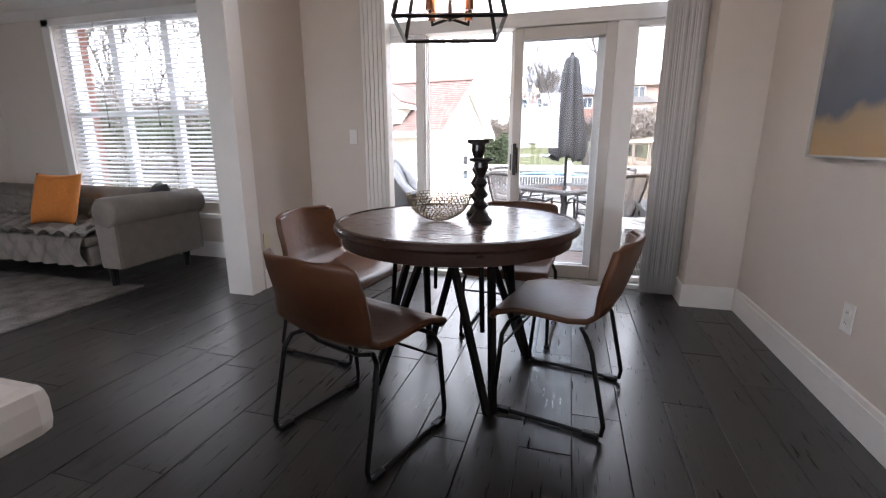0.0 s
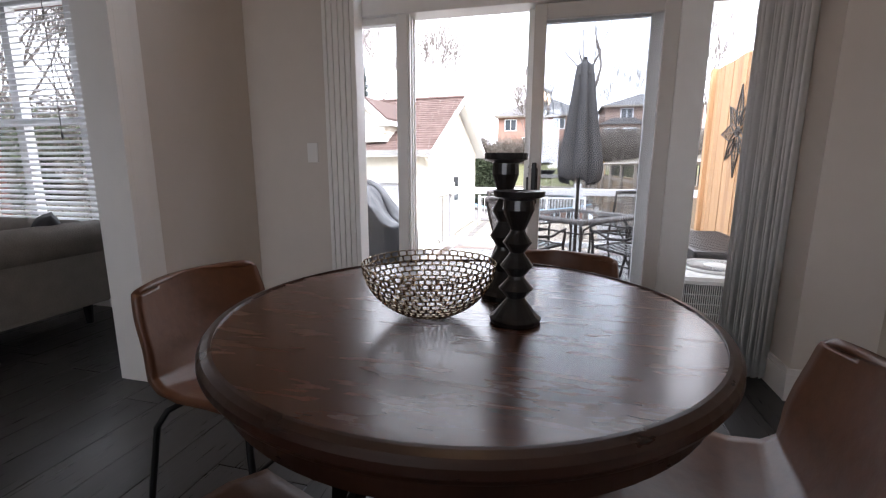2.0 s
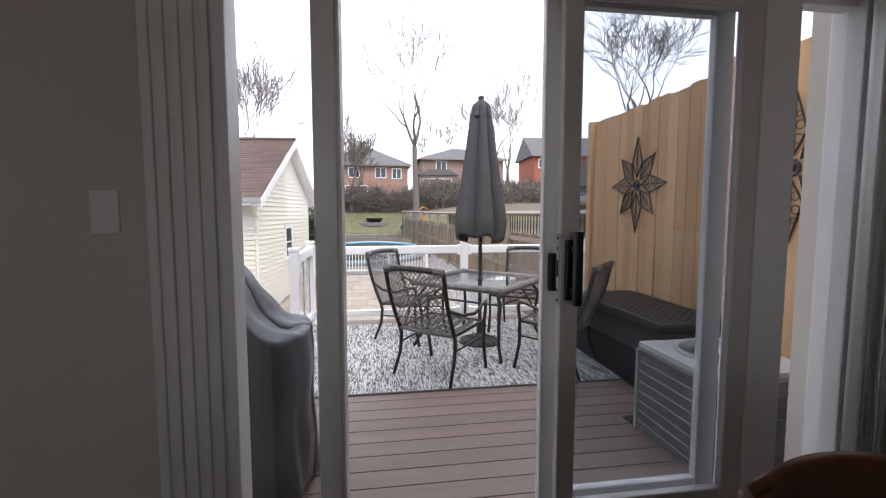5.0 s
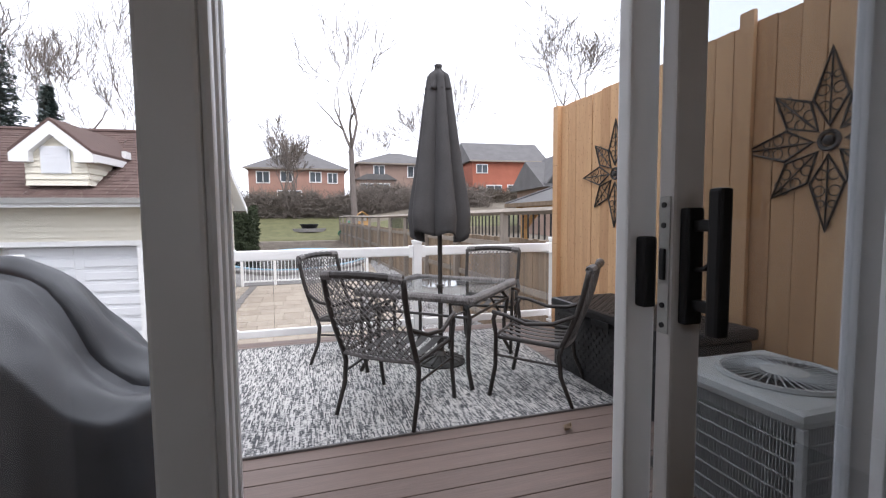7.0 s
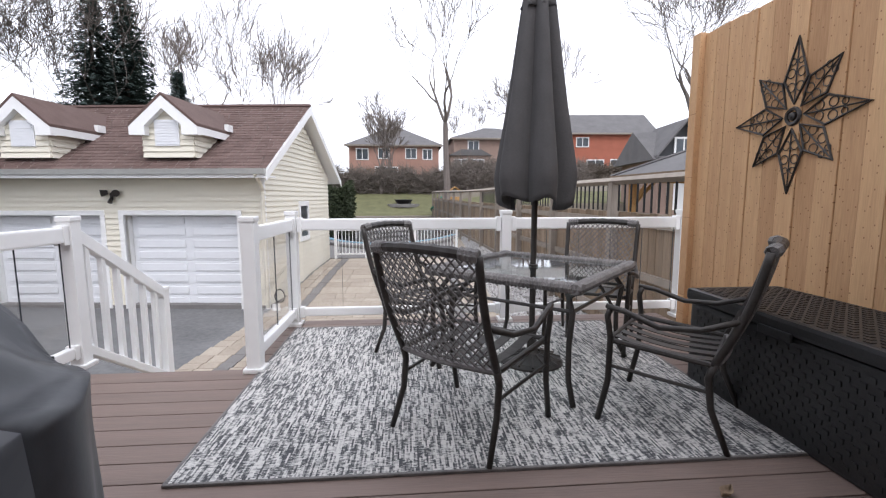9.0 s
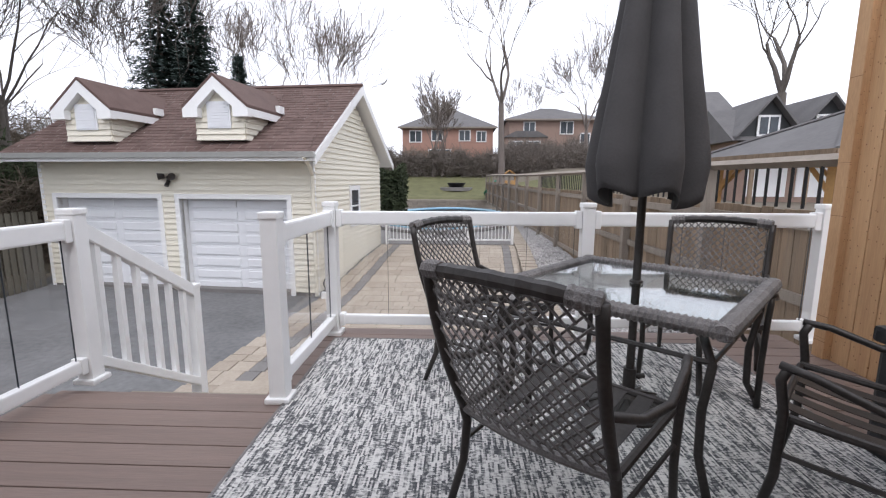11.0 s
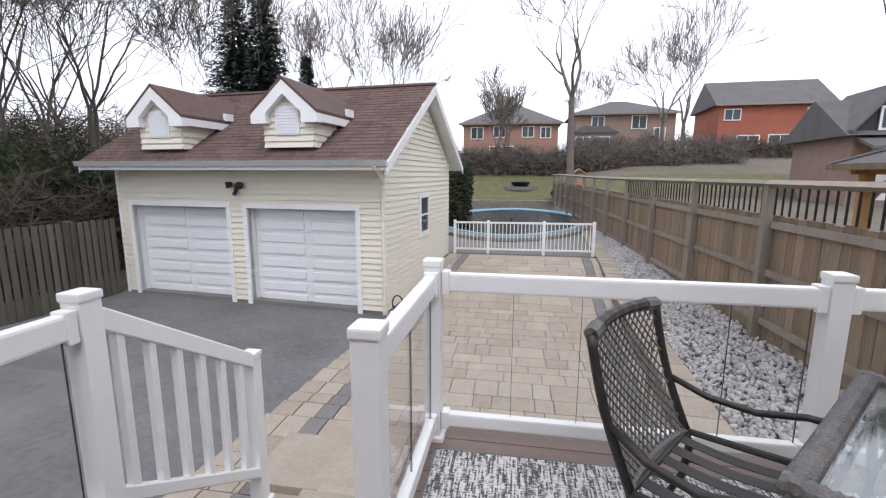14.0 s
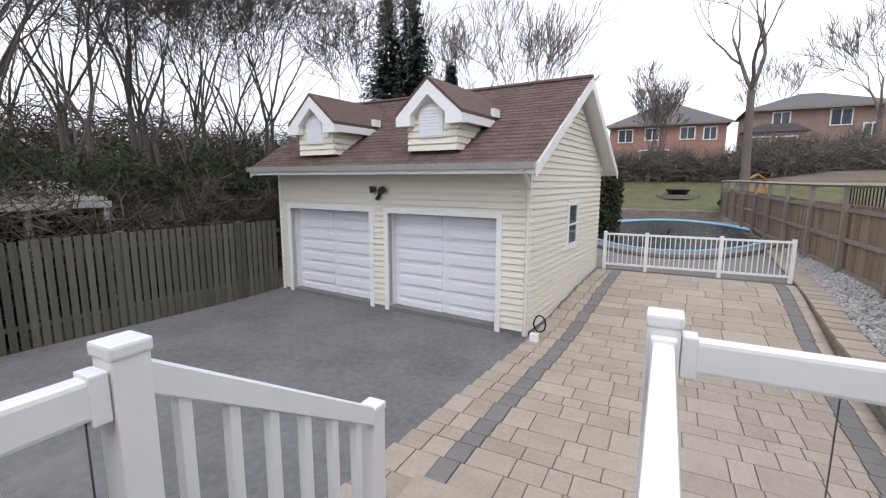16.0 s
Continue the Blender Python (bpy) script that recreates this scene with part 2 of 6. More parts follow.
def rug_mat():
    """Outdoor rug: broken black and off-white dashes along x, in stripes."""
    m = bpy.data.materials.new("outdoor_rug_weave")
    m.use_nodes = True
    n, l = m.node_tree.nodes, m.node_tree.links
    b = n["Principled BSDF"]
    b.inputs["Roughness"].default_value = 0.95
    tc = n.new("ShaderNodeTexCoord")

    def op(kind, a, b=0.0, c=0.0):
        q = n.new("ShaderNodeMath")
        q.operation = kind
        for k, v in enumerate((a, b, c)):
            if isinstance(v, (int, float)):
                q.inputs[k].default_value = v
            else:
                l.new(v, q.inputs[k])
        return q.outputs[0]

    def dashes(across, along, fx, fy):
        """Random woven dashes in columns of their own offset."""
        col = op("FLOOR", op("MULTIPLY", across, fx))
        w1 = n.new("ShaderNodeTexWhiteNoise")
        w1.noise_dimensions = "1D"
        l.new(col, w1.inputs["W"])
        row = op("FLOOR", op("MULTIPLY_ADD", along, fy, op("MULTIPLY", w1.outputs["Value"], 17.0)))
        v = n.new("ShaderNodeCombineXYZ")
        l.new(col, v.inputs[0])
        l.new(row, v.inputs[1])
        w2 = n.new("ShaderNodeTexWhiteNoise")
        w2.noise_dimensions = "2D"
        l.new(v.outputs[0], w2.inputs["Vector"])
        return w2.outputs["Value"]

    sp = n.new("ShaderNodeSeparateXYZ")
    l.new(tc.outputs["Object"], sp.inputs[0])
    long_d = dashes(sp.outputs["X"], sp.outputs["Y"], 135, 17)
    cross_d = dashes(sp.outputs["Y"], sp.outputs["X"], 165, 70)
    mp, coarse = n.new("ShaderNodeMapping"), n.new("ShaderNodeTexNoise")
    mp.inputs["Scale"].default_value = (14, 2.2, 1)
    coarse.inputs["Scale"].default_value = 1.0
    l.new(tc.outputs["Object"], mp.inputs["Vector"])
    l.new(mp.outputs[0], coarse.inputs["Vector"])
    total = op("MULTIPLY_ADD", cross_d, 0.7, op("MULTIPLY_ADD", coarse.outputs["Fac"], 0.6, long_d))
    r = n.new("ShaderNodeValToRGB")
    r.color_ramp.elements[0].position, r.color_ramp.elements[0].color = 0.32, (0.07, 0.073, 0.078, 1)
    r.color_ramp.elements[1].position, r.color_ramp.elements[1].color = 0.60, (0.62, 0.605, 0.58, 1)
    l.new(op("MULTIPLY", total, 0.4), r.inputs["Fac"])
    l.new(r.outputs["Color"], b.inputs["Base Color"])
    bp = n.new("ShaderNodeBump")
    bp.inputs["Strength"].default_value, bp.inputs["Distance"].default_value = 0.5, 0.01
    l.new(total, bp.inputs["Height"])
    l.new(bp.outputs["Normal"], b.inputs["Normal"])
    return m


RUGO = rug_mat()


def painting_mat():
    """Abstract canvas: grey-blue sky over dark band and ochre sand, by height."""
    m = bpy.data.materials.new("abstract_canvas")
    m.use_nodes = True
    n, l = m.node_tree.nodes, m.node_tree.links
    b = n["Principled BSDF"]
    b.inputs["Roughness"].default_value = 0.35
    tc, sp, ns, ma, r = n.new("ShaderNodeTexCoord"), n.new("ShaderNodeSeparateXYZ"), n.new("ShaderNodeTexNoise"), n.new("ShaderNodeMath"), n.new("ShaderNodeValToRGB")
    ns.inputs["Scale"].default_value, ns.inputs["Detail"].default_value = 2.5, 6
    ma.operation = "MULTIPLY_ADD"
    ma.inputs[1].default_value = 0.3
    l.new(tc.outputs["Object"], sp.inputs[0])
    l.new(tc.outputs["Object"], ns.inputs["Vector"])
    l.new(ns.outputs["Fac"], ma.inputs[0])
    l.new(sp.outputs["Z"], ma.inputs[2])
    e = r.color_ramp.elements
    e[0].position, e[0].color = 0.2, (0.42, 0.27, 0.1, 1)
    e[1].position, e[1].color = 1.0, (0.5, 0.48, 0.42, 1)
    for p, c in ((0.33, (0.36, 0.25, 0.12, 1)), (0.38, (0.06, 0.075, 0.11, 1)), (0.55, (0.1, 0.11, 0.13, 1)), (0.72, (0.2, 0.23, 0.26, 1))):
        k = e.new(p)
        k.color = c
    l.new(ma.outputs[0], r.inputs["Fac"])
    l.new(r.outputs["Color"], b.inputs["Base Color"])
    return m


CANVAS = painting_mat()


# ---- mesh helpers ----
def thing(name, loc=(0, 0, 0), rz=0.0, label="", category="", group="", kind=""):
    ob = new(name)
    ob.matrix_basis = pose(*loc, 0, 0, rz)
    return tagged(ob, label, category, group, kind)


def mesh_of(bm, name, material, smooth=False):
    me = bpy.data.meshes.new(name)
    bmesh.ops.recalc_face_normals(bm, faces=bm.faces)
    bm.to_mesh(me)
    bm.free()
    me.materials.append(material)
    if smooth:
        for p in me.polygons:
            p.use_smooth = True
    return me


def part(name, bm, material, parent=None, label="", smooth=False, loc=None):
    me = bm if isinstance(bm, bpy.types.Mesh) else mesh_of(bm, name, material, smooth)
    ob = new(name, me)
    ob.parent = parent
    if loc is not None:
        ob.matrix_basis = loc if isinstance(loc, Matrix) else Matrix.Translation(loc)
    if label:
        ob["label"] = label
    return ob


def box(x0, x1, y0, y1, z0, z1, bevel=0.0, bm=None):
    """Axis-aligned block, in a bmesh of its own or added to bm."""
    b = bmesh.new()
    bmesh.ops.create_cube(b, size=1)
    bmesh.ops.scale(b, vec=(x1 - x0, y1 - y0, z1 - z0), verts=b.verts)
    bmesh.ops.translate(b, vec=((x0 + x1) / 2, (y0 + y1) / 2, (z0 + z1) / 2), verts=b.verts)
    if bevel:
        bmesh.ops.bevel(b, geom=b.edges[:], offset=bevel, segments=2, affect="EDGES", profile=0.6)
    return join(bm, b)


def join(bm, b):
    if bm is None:
        return b
    me = bpy.data.meshes.new("tmp")
    b.to_mesh(me)
    b.free()
    bm.from_mesh(me)
    bpy.data.meshes.remove(me)
    return bm


def tube(points, radius, sides=8, bm=None, closed=False, flat=1.0):
    """Round or flattened bar along points; radius may be a list."""
    bm = bm if bm is not None else bmesh.new()
    pts = [Vector(p) for p in points]
    rad = radius if isinstance(radius, (list, tuple)) else [radius] * len(pts)
    rings, up = [], None
    for i, p in enumerate(pts):
        a = pts[i - 1] if (i or closed) else p
        c = pts[(i + 1) % len(pts)] if (i < len(pts) - 1 or closed) else p
        d = (c - a).normalized()
        if up is None:
            up = Vector((0, 0, 1)) if abs(d.z) < 0.9 else Vector((1, 0, 0))
        else:
            up = last.rotation_difference(d) @ up
        last = d
        side = d.cross(up).normalized()
        up = side.cross(d).normalized()
        rings.append([bm.verts.new(p + rad[i] * (math.cos(2 * math.pi * k / sides) * side * flat + math.sin(2 * math.pi * k / sides) * up)) for k in range(sides)])
    n = len(rings)
    for i in range(n if closed else n - 1):
        r, s = rings[i], rings[(i + 1) % n]
        for k in range(sides):
            bm.faces.new((r[k], r[(k + 1) % sides], s[(k + 1) % sides], s[k]))
    if not closed:
        bm.faces.new(rings[0])
        bm.faces.new(rings[-1][::-1])
    return bm


def lathe(profile, sides=24, bm=None, ring=False):
    bm = bm if bm is not None else bmesh.new()
    rings = [[bm.verts.new((max(r, 0.0005) * math.cos(2 * math.pi * k / sides), max(r, 0.0005) * math.sin(2 * math.pi * k / sides), z)) for k in range(sides)] for r, z in profile]
    for r, s in zip(rings, rings[1:] + rings[:1] if ring else rings[1:]):
        for k in range(sides):
            bm.faces.new((r[k], r[(k + 1) % sides], s[(k + 1) % sides], s[k]))
    if not ring:
        bm.faces.new(rings[0][::-1])
        bm.faces.new(rings[-1])
    return bm


def prism(points, depth, axis="y", bm=None):
    """A flat outline (pairs of across, up) given depth along y or x, starting at 0."""
    bm = bm if bm is not None else bmesh.new()
    put = (lambda a, u, d: (a, d, u)) if axis == "y" else (lambda a, u, d: (d, a, u))
    f = [bm.verts.new(put(a, u, 0)) for a, u in points]
    b = [bm.verts.new(put(a, u, depth)) for a, u in points]
    bm.faces.new(f)
    bm.faces.new(b[::-1])
    for i in range(len(f)):
        j = (i + 1) % len(f)
        bm.faces.new((f[i], b[i], b[j], f[j]))
    return bm


def grid_sheet(nu, nv, at, thick=0.0):
    """A bent sheet from a function of (u, v) in 0..1; given thickness along its normals."""
    bm = bmesh.new()
    vs = [[bm.verts.new(at(i / nu, j / nv)) for j in range(nv + 1)] for i in range(nu + 1)]
    for i in range(nu):
        for j in range(nv):
            bm.faces.new((vs[i][j], vs[i + 1][j], vs[i + 1][j + 1], vs[i][j + 1]))
    if thick:
        bmesh.ops.recalc_face_normals(bm, faces=bm.faces)
        bmesh.ops.solidify(bm, geom=bm.faces[:], thickness=thick)
    return bm


def smoothstep(a, b, x):
    t = min(1, max(0, (x - a) / (b - a)))
    return t * t * (3 - 2 * t)


# ---- structure: the house ----
FZ = 0.12   # indoor floor; the deck is at 0
CZ = 2.75
BW = 4.62   # inner face of the rear wall


def setting(name, bm, material, label, category, kind="structure", smooth=False):
    return tagged(part(name, bm, material, smooth=smooth), label, category, kind=kind)


setting("wall_east", box(1.42, 1.6, -2.6, 4.87, -1.4, CZ), WALL, "warm white painted plain wall beside the dining table", "wall")
setting("wall_west", box(-5.9, -5.72, -2.6, 4.87, -1.4, CZ), WALL, "cream painted side wall of the living room", "wall")
# window opening here is invented, out of view, to brighten the room
bm = box(-5.72, -2.4, -2.6, -2.42, -1.4, CZ)
box(0.0, 1.42, -2.6, -2.42, -1.4, CZ, bm=bm)
box(-2.4, 0.0, -2.6, -2.42, -1.4, 1.15, bm=bm)
box(-2.4, 0.0, -2.6, -2.42, 2.35, CZ, bm=bm)
setting("wall_south", bm, WALL, "plain cream painted wall with an added opening for the fill light", "wall")
bm = box(-5.72, -4.75, BW, BW + 0.25, -1.4, CZ)
box(-4.75, -2.86, BW, BW + 0.25, -1.4, 0.66, bm=bm)
box(-4.75, -2.86, BW, BW + 0.25, 2.42, CZ, bm=bm)
box(-2.86, -1.3, BW, BW + 0.25, -1.4, CZ, bm=bm)
box(-1.3, 1.0, BW, BW + 0.25, -1.4, FZ - 0.02, bm=bm)
box(-1.3, 1.0, BW, BW + 0.25, 2.66, CZ, bm=bm)
box(1.0, 1.42, BW, BW + 0.25, -1.4, CZ, bm=bm)
setting("wall_north", bm, WALL, "cream painted rear wall with patio door and window openings", "wall")
setting("wall_pilaster", box(1.1, 1.419, 4.32, BW - 0.001, FZ, CZ), WALL, "shallow painted wall pilaster in the dining corner", "wall")
bm = box(-2.1, -1.94, 3.72, BW - 0.001, FZ, CZ)
box(-2.1, -1.94, -2.42, 3.72, 2.45, CZ, bm=bm)
setting("wall_divider", bm, WALL, "short painted dividing wall between dining and living room", "wall")
setting("ceiling", box(-5.9, 1.6, -2.6, 4.87, CZ, CZ + 0.2), CEIL, "flat off-white painted ceiling", "ceiling")
setting("ceiling_living", box(-5.72, -2.101, -2.42, BW - 0.001, 2.5, CZ - 0.002), CEIL, "lower off-white living room ceiling", "ceiling")
setting("trim_crown", prism([(BW - 0.09, 2.499), (BW - 0.002, 2.499), (BW - 0.002, 2.43)], 3.61, "x"), TRIM, "white crown moulding over the living room window", "trim").matrix_basis = Matrix.Translation((-5.715, 0, 0))
floor_ob = setting("floor", box(-5.72, 1.42, -2.42, BW + 0.2, -0.1, FZ - 0.014), SUBF, "dark charcoal wood plank floor", "floor")


def baseboard(x0, x1, y0, y1):
    d = 0.012
    bm = box(x0, x1, y0, y1, FZ, FZ + 0.13)
    along = (x1 - x0) > (y1 - y0)
    box(x0 + (0 if along else 0.006 * 0), x1, y0 + 0.004, y1 - 0.0, FZ + 0.13, FZ + 0.155, bm=bm) if along else box(x0 + 0.004, x1, y0, y1, FZ + 0.13, FZ + 0.155, bm=bm)
    return setting("baseboard", bm, TRIM, "tall white painted moulded baseboard", "baseboard")


baseboard(1.4, 1.418, -2.4, 4.3)
baseboard(1.08, 1.398, 4.3, 4.318)
baseboard(1.082, 1.098, 4.32, 4.6)
baseboard(1.0, 1.08, 4.6, 4.618)
baseboard(-1.93, -1.37, 4.6, 4.618)
baseboard(-1.939, -1.921, 3.86, 4.6)
baseboard(-5.7, -2.12, 4.6, 4.618)
# cased end of the dividing wall
bm = box(-2.125, -1.915, 3.695, 3.719, FZ, 2.45, 0.003)
box(-1.939, -1.918, 3.72, 3.80, FZ, 2.45, 0.004, bm=bm)
box(-1.939, -1.925, 3.80, 3.85, FZ, 2.45, 0.004, bm=bm)
box(-2.12, -2.101, 3.72, 3.83, FZ, 2.45, 0.004, bm=bm)
setting("trim", bm, TRIM, "white stepped door casing on the wall end", "trim")
# fluted casing beside the patio door
bm = box(-1.37, -1.14, 4.56, 4.618, FZ, 2.66, 0.002)
for k in range(6):
    box(-1.36 + k * 0.037, -1.338 + k * 0.037, 4.545, 4.561, FZ, 2.64, 0.004, bm=bm)
box(-1.165, -1.135, 4.50, 4.56, FZ, 2.64, 0.004, bm=bm)
setting("trim", bm, TRIM, "white fluted casing beside the patio door", "trim")

# patio door
pd = thing("door_1", (0, 4.68, FZ), label="white vinyl sliding patio door standing half open, with side panes and transom", category="door", kind="structure")


def frame_bar(parent, x0, x1, z0, z1, y0=-0.05, y1=0.08, m=VINYL, name="frame"):
    return part(name, box(x0, x1, y0, y1, z0, z1, 0.006), m, parent)


frame_bar(pd, -1.3, -1.2, -0.02, 2.52)
frame_bar(pd, -0.94, -0.87, 0.03, 1.93)
frame_bar(pd, -0.87, -0.857, 0.03, 1.93, -0.045, -0.02)
frame_bar(pd, -0.87, -0.857, 0.03, 1.93, 0.005, 0.025)
frame_bar(pd, -0.87, -0.857, 0.03, 1.93, 0.05, 0.07)
frame_bar(pd, 0.56, 0.70, 0.03, 1.93, m=VINYL)
frame_bar(pd, 0.96, 1.0, -0.02, 2.52)
frame_bar(pd, -1.2, 0.96, 1.93, 2.03, -0.06, 0.09)
frame_bar(pd, -1.2, 0.96, 2.46, 2.54)
frame_bar(pd, -1.2, 0.96, -0.02, 0.035, -0.07, 0.14, name="sill")
part("track", box(-0.84, 0.56, -0.03, -0.015, 0.035, 0.05), ACM, pd)
part("track", box(-0.84, 0.56, 0.03, 0.045, 0.035, 0.05), ACM, pd)
for xa, xb in ((-1.2, -0.935), (0.70, 0.96)):
    for z0, z1 in ((0.035, 0.08), (1.89, 1.93)):
        frame_bar(pd, xa, xb, z0, z1, -0.02, 0.04)


def pane(parent, x0, x1, z0, z1, y, m=GLASS):
    ob = part("pane", box(x0, x1, y, y + 0.005, z0, z1), m, parent, "clear glass")
    ob.visible_shadow = False
    return ob


pane(pd, -1.2, -0.935, 0.08, 1.89, 0.01)
pane(pd, 0.70, 0.96, 0.08, 1.89, 0.01)
pane(pd, -1.2, 0.96, 2.03, 2.46, 0.01)


def slider(y, x0, x1, m):
    """One sliding leaf: stiles, rails, pane."""
    leaf = part("leaf", box(x0, x0 + 0.065, y, y + 0.035, 0.05, 1.925, 0.006), m, pd)
    for a, b, c, d in ((x1 - 0.075, x1, 0.05, 1.925), (x0 + 0.065, x1 - 0.075, 0.05, 0.15), (x0 + 0.065, x1 - 0.075, 1.845, 1.925)):
        part("rail", box(a, b, y, y + 0.035, c, d, 0.006), m, leaf)
    pane(leaf, x0 + 0.065, x1 - 0.075, 0.15, 1.845, y + 0.015, LEAFGLASS)
    return leaf


DOORGREY = mat("door_inner_vinyl", (0.62, 0.6, 0.58), 0.4, scale=4, vary=0.04)
inner = slider(-0.045, -0.155, 0.56, DOORGREY)
outer = slider(0.025, -0.19, 0.51, VINYL)
h = part("handle", box(-0.142, -0.106, -0.063, -0.045, 0.87, 1.07, 0.005), BLACKM, inner, "black pull handle")
part("grip", box(-0.137, -0.111, -0.12, -0.095, 0.86, 1.10, 0.006), BLACKM, h)
for z in (0.895, 1.03):
    part("standoff", box(-0.131, -0.117, -0.097, -0.062, z, z + 0.02, 0.003), BLACKM, h)
part("thumb_lever", tube([(-0.124, -0.063, 0.965), (-0.121, -0.08, 0.968), (-0.112, -0.092, 0.985)], 0.005, 6), BLACKM, h)
lp = part("latch_plate", box(-0.158, -0.154, -0.04, -0.016, 0.85, 1.09, 0.002), ACM, inner, "steel latch plate")
part("latch_hook", box(-0.163, -0.158, -0.034, -0.022, 0.945, 1.0, 0.002), BLACKM, lp)
for z in (0.865, 0.9, 1.04, 1.075):
    part("screw", tube([(-0.158, -0.028, z), (-0.1605, -0.028, z)], 0.005, 8), BLACKM, lp)
part("handle", box(-0.172, -0.145, 0.0, 0.026, 0.89, 1.02, 0.006), BLACKM, outer, "black pull handle")


VANE = blind_mat("vinyl_vane", (0.82, 0.81, 0.8))


def vertical_blind(x0, x1, n, name):
    b = thing(name, ((x0 + x1) / 2, 4.5, FZ), label="white vertical vane blind drawn to the side in a bunch", category="blind")
    for k in range(n):
        x = x0 + (x1 - x0) * (k + 0.5) / n - (x0 + x1) / 2
        a = radians(random.uniform(22, 48) * (1 if k % 4 else 1.5))
        dx, dy = 0.04 * math.cos(a), 0.04 * math.sin(a)

        def at(u, v, x=x, dx=dx, dy=dy):
            s = 2 * u - 1
            return (x + dx * s + 0.006 * (1 - s * s), dy * s, 0.02 + v * 2.5)
        part("vane", grid_sheet(4, 1, at, 0.0012), VANE, b, smooth=True)
    part("head_rail", box(x0 - (x0 + x1) / 2 - 0.02, x1 - (x0 + x1) / 2 + 0.02, -0.025, 0.025, 2.52, 2.56, 0.004), VINYL, b)


vertical_blind(0.84, 1.08, 13, "vertical_blind")

# living room window with slatted blinds
w = thing("window_1", (-3.8, BW, 0.66), label="wide white framed living room window", category="window", kind="structure")
for a, b, c, d in ((-1.05, -0.95, -0.1, 1.76), (0.94, 1.04, -0.1, 1.76), (-1.05, 1.04, 1.70, 1.765)):
    part("casing", box(a, b, -0.03, -0.002, c, d, 0.004), TRIM, w)
part("window_sill", box(-1.07, 1.06, -0.07, -0.002, -0.14, -0.1, 0.006), TRIM, w)
for a, b, c, d in ((-0.95, -0.89, 0, 1.76), (0.88, 0.94, 0, 1.76), (-0.35, -0.27, 0, 1.76), (0.3, 0.38, 0, 1.76), (-0.89, 0.88, 0, 0.06), (-0.89, 0.88, 1.7, 1.76), (-0.89, 0.88, 0.84, 0.89)):
    part("window_frame", box(a, b, 0.09 + (0.001 if b - a < 0.2 else 0), 0.16, c, d), VINYL, w)
p = part("pane", box(-0.89, 0.88, 0.12, 0.126, 0.06, 1.7), GLASS, w)
p.visible_shadow = False
BLINDW = blind_mat("blind_slat", (0.82, 0.83, 0.85))
for x0, x1 in ((-0.94, -0.32), (-0.31, 0.33), (0.34, 0.93)):
    hb = thing("venetian_blind", (-3.8 + (x0 + x1) / 2, BW + 0.035, 0.68), label="white horizontal slat blind lowered over the window, slats tilted open", category="blind", group="window blinds")
    hw = (x1 - x0) / 2
    sl = mesh_of(grid_sheet(1, 3, lambda u, v: ((2 * u - 1) * hw, (v - 0.5) * 0.046, (v - 0.5) * 0.022 + 0.004 * math.sin(math.pi * v)), 0.002), "slat", BLINDW)
    for k in range(41):
        part("slat", sl, BLINDW, hb, loc=(0, 0, 0.02 + k * 0.042))
    part("head_rail", box(-hw, hw, -0.03, 0.03, 1.70, 1.745, 0.004), BLINDW, hb)
    part("cord", tube([(hw * 0.7, -0.035, 1.7), (hw * 0.72, -0.035, 0.75)], 0.003, 5), CHAR, hb)
    part("cord_tassel", lathe([(0.004, 0.71), (0.009, 0.73), (0.004, 0.76)], 8), CHAR, hb).matrix_basis = Matrix.Translation((hw * 0.72, -0.035, 0))

# ceiling lamps behind, over the kitchen
for x, y in ((0.7, -0.4), (-0.6, -1.5), (-3.6, 0.4)):
    d = thing("recessed_light", (x, y, (CZ if x > -2 else 2.5) - 0.004), label="round white recessed ceiling downlight, lit", category="ceiling light", group="ceiling downlights")
    part("ring", lathe([(0.075, -0.006), (0.085, -0.006), (0.085, 0.0), (0.075, 0.0)], 24), TRIM, d)
    part("lens", lathe([(0.07, -0.003), (0.07, 0.002)], 24), SPOT, d)

# brick return of the house, seen through the side pane
bw = setting("wall_exterior", box(1.32, 1.6, 4.88, 5.03, -1.35, 2.9), MORTAR, "red-brown brick corner of the house beside the deck", "wall")
one = mesh_of(box(0, 0.2, -0.012, 0, 0, 0.058), "brick", BRICK)
side = mesh_of(box(-0.012, 0, 0, 0.14, 0, 0.058), "brick", BRICK)
for r in range(45):
    z = -0.3 + r * 0.07
    part("brick", side, BRICK, bw, loc=(1.32, 4.885, z))
    part("brick", one, BRICK, bw, loc=pose(1.32 + 0.07 * (r % 2), 5.042, z))
for a, b, c, d in ((-5.9, -4.75, -1.4, 2.9), (-2.86, -1.31, -1.4, 2.9), (-4.75, -2.86, -1.4, 0.66), (-4.75, -2.86, 2.42, 2.9)):
    setting("wall_outside", box(a, b, 4.875, 4.95, c, d), BRICK, "brick outer wall of the house", "wall")
setting("wall_outside", box(-1.31, 1.31, 4.875, 4.95, -1.4, -0.03), BRICK, "brick outer wall under the patio door", "wall")
setting("wall_outside", box(-1.31, 1.31, 4.875, 4.95, 2.67, 2.9), BRICK, "brick outer wall over the patio door", "wall")


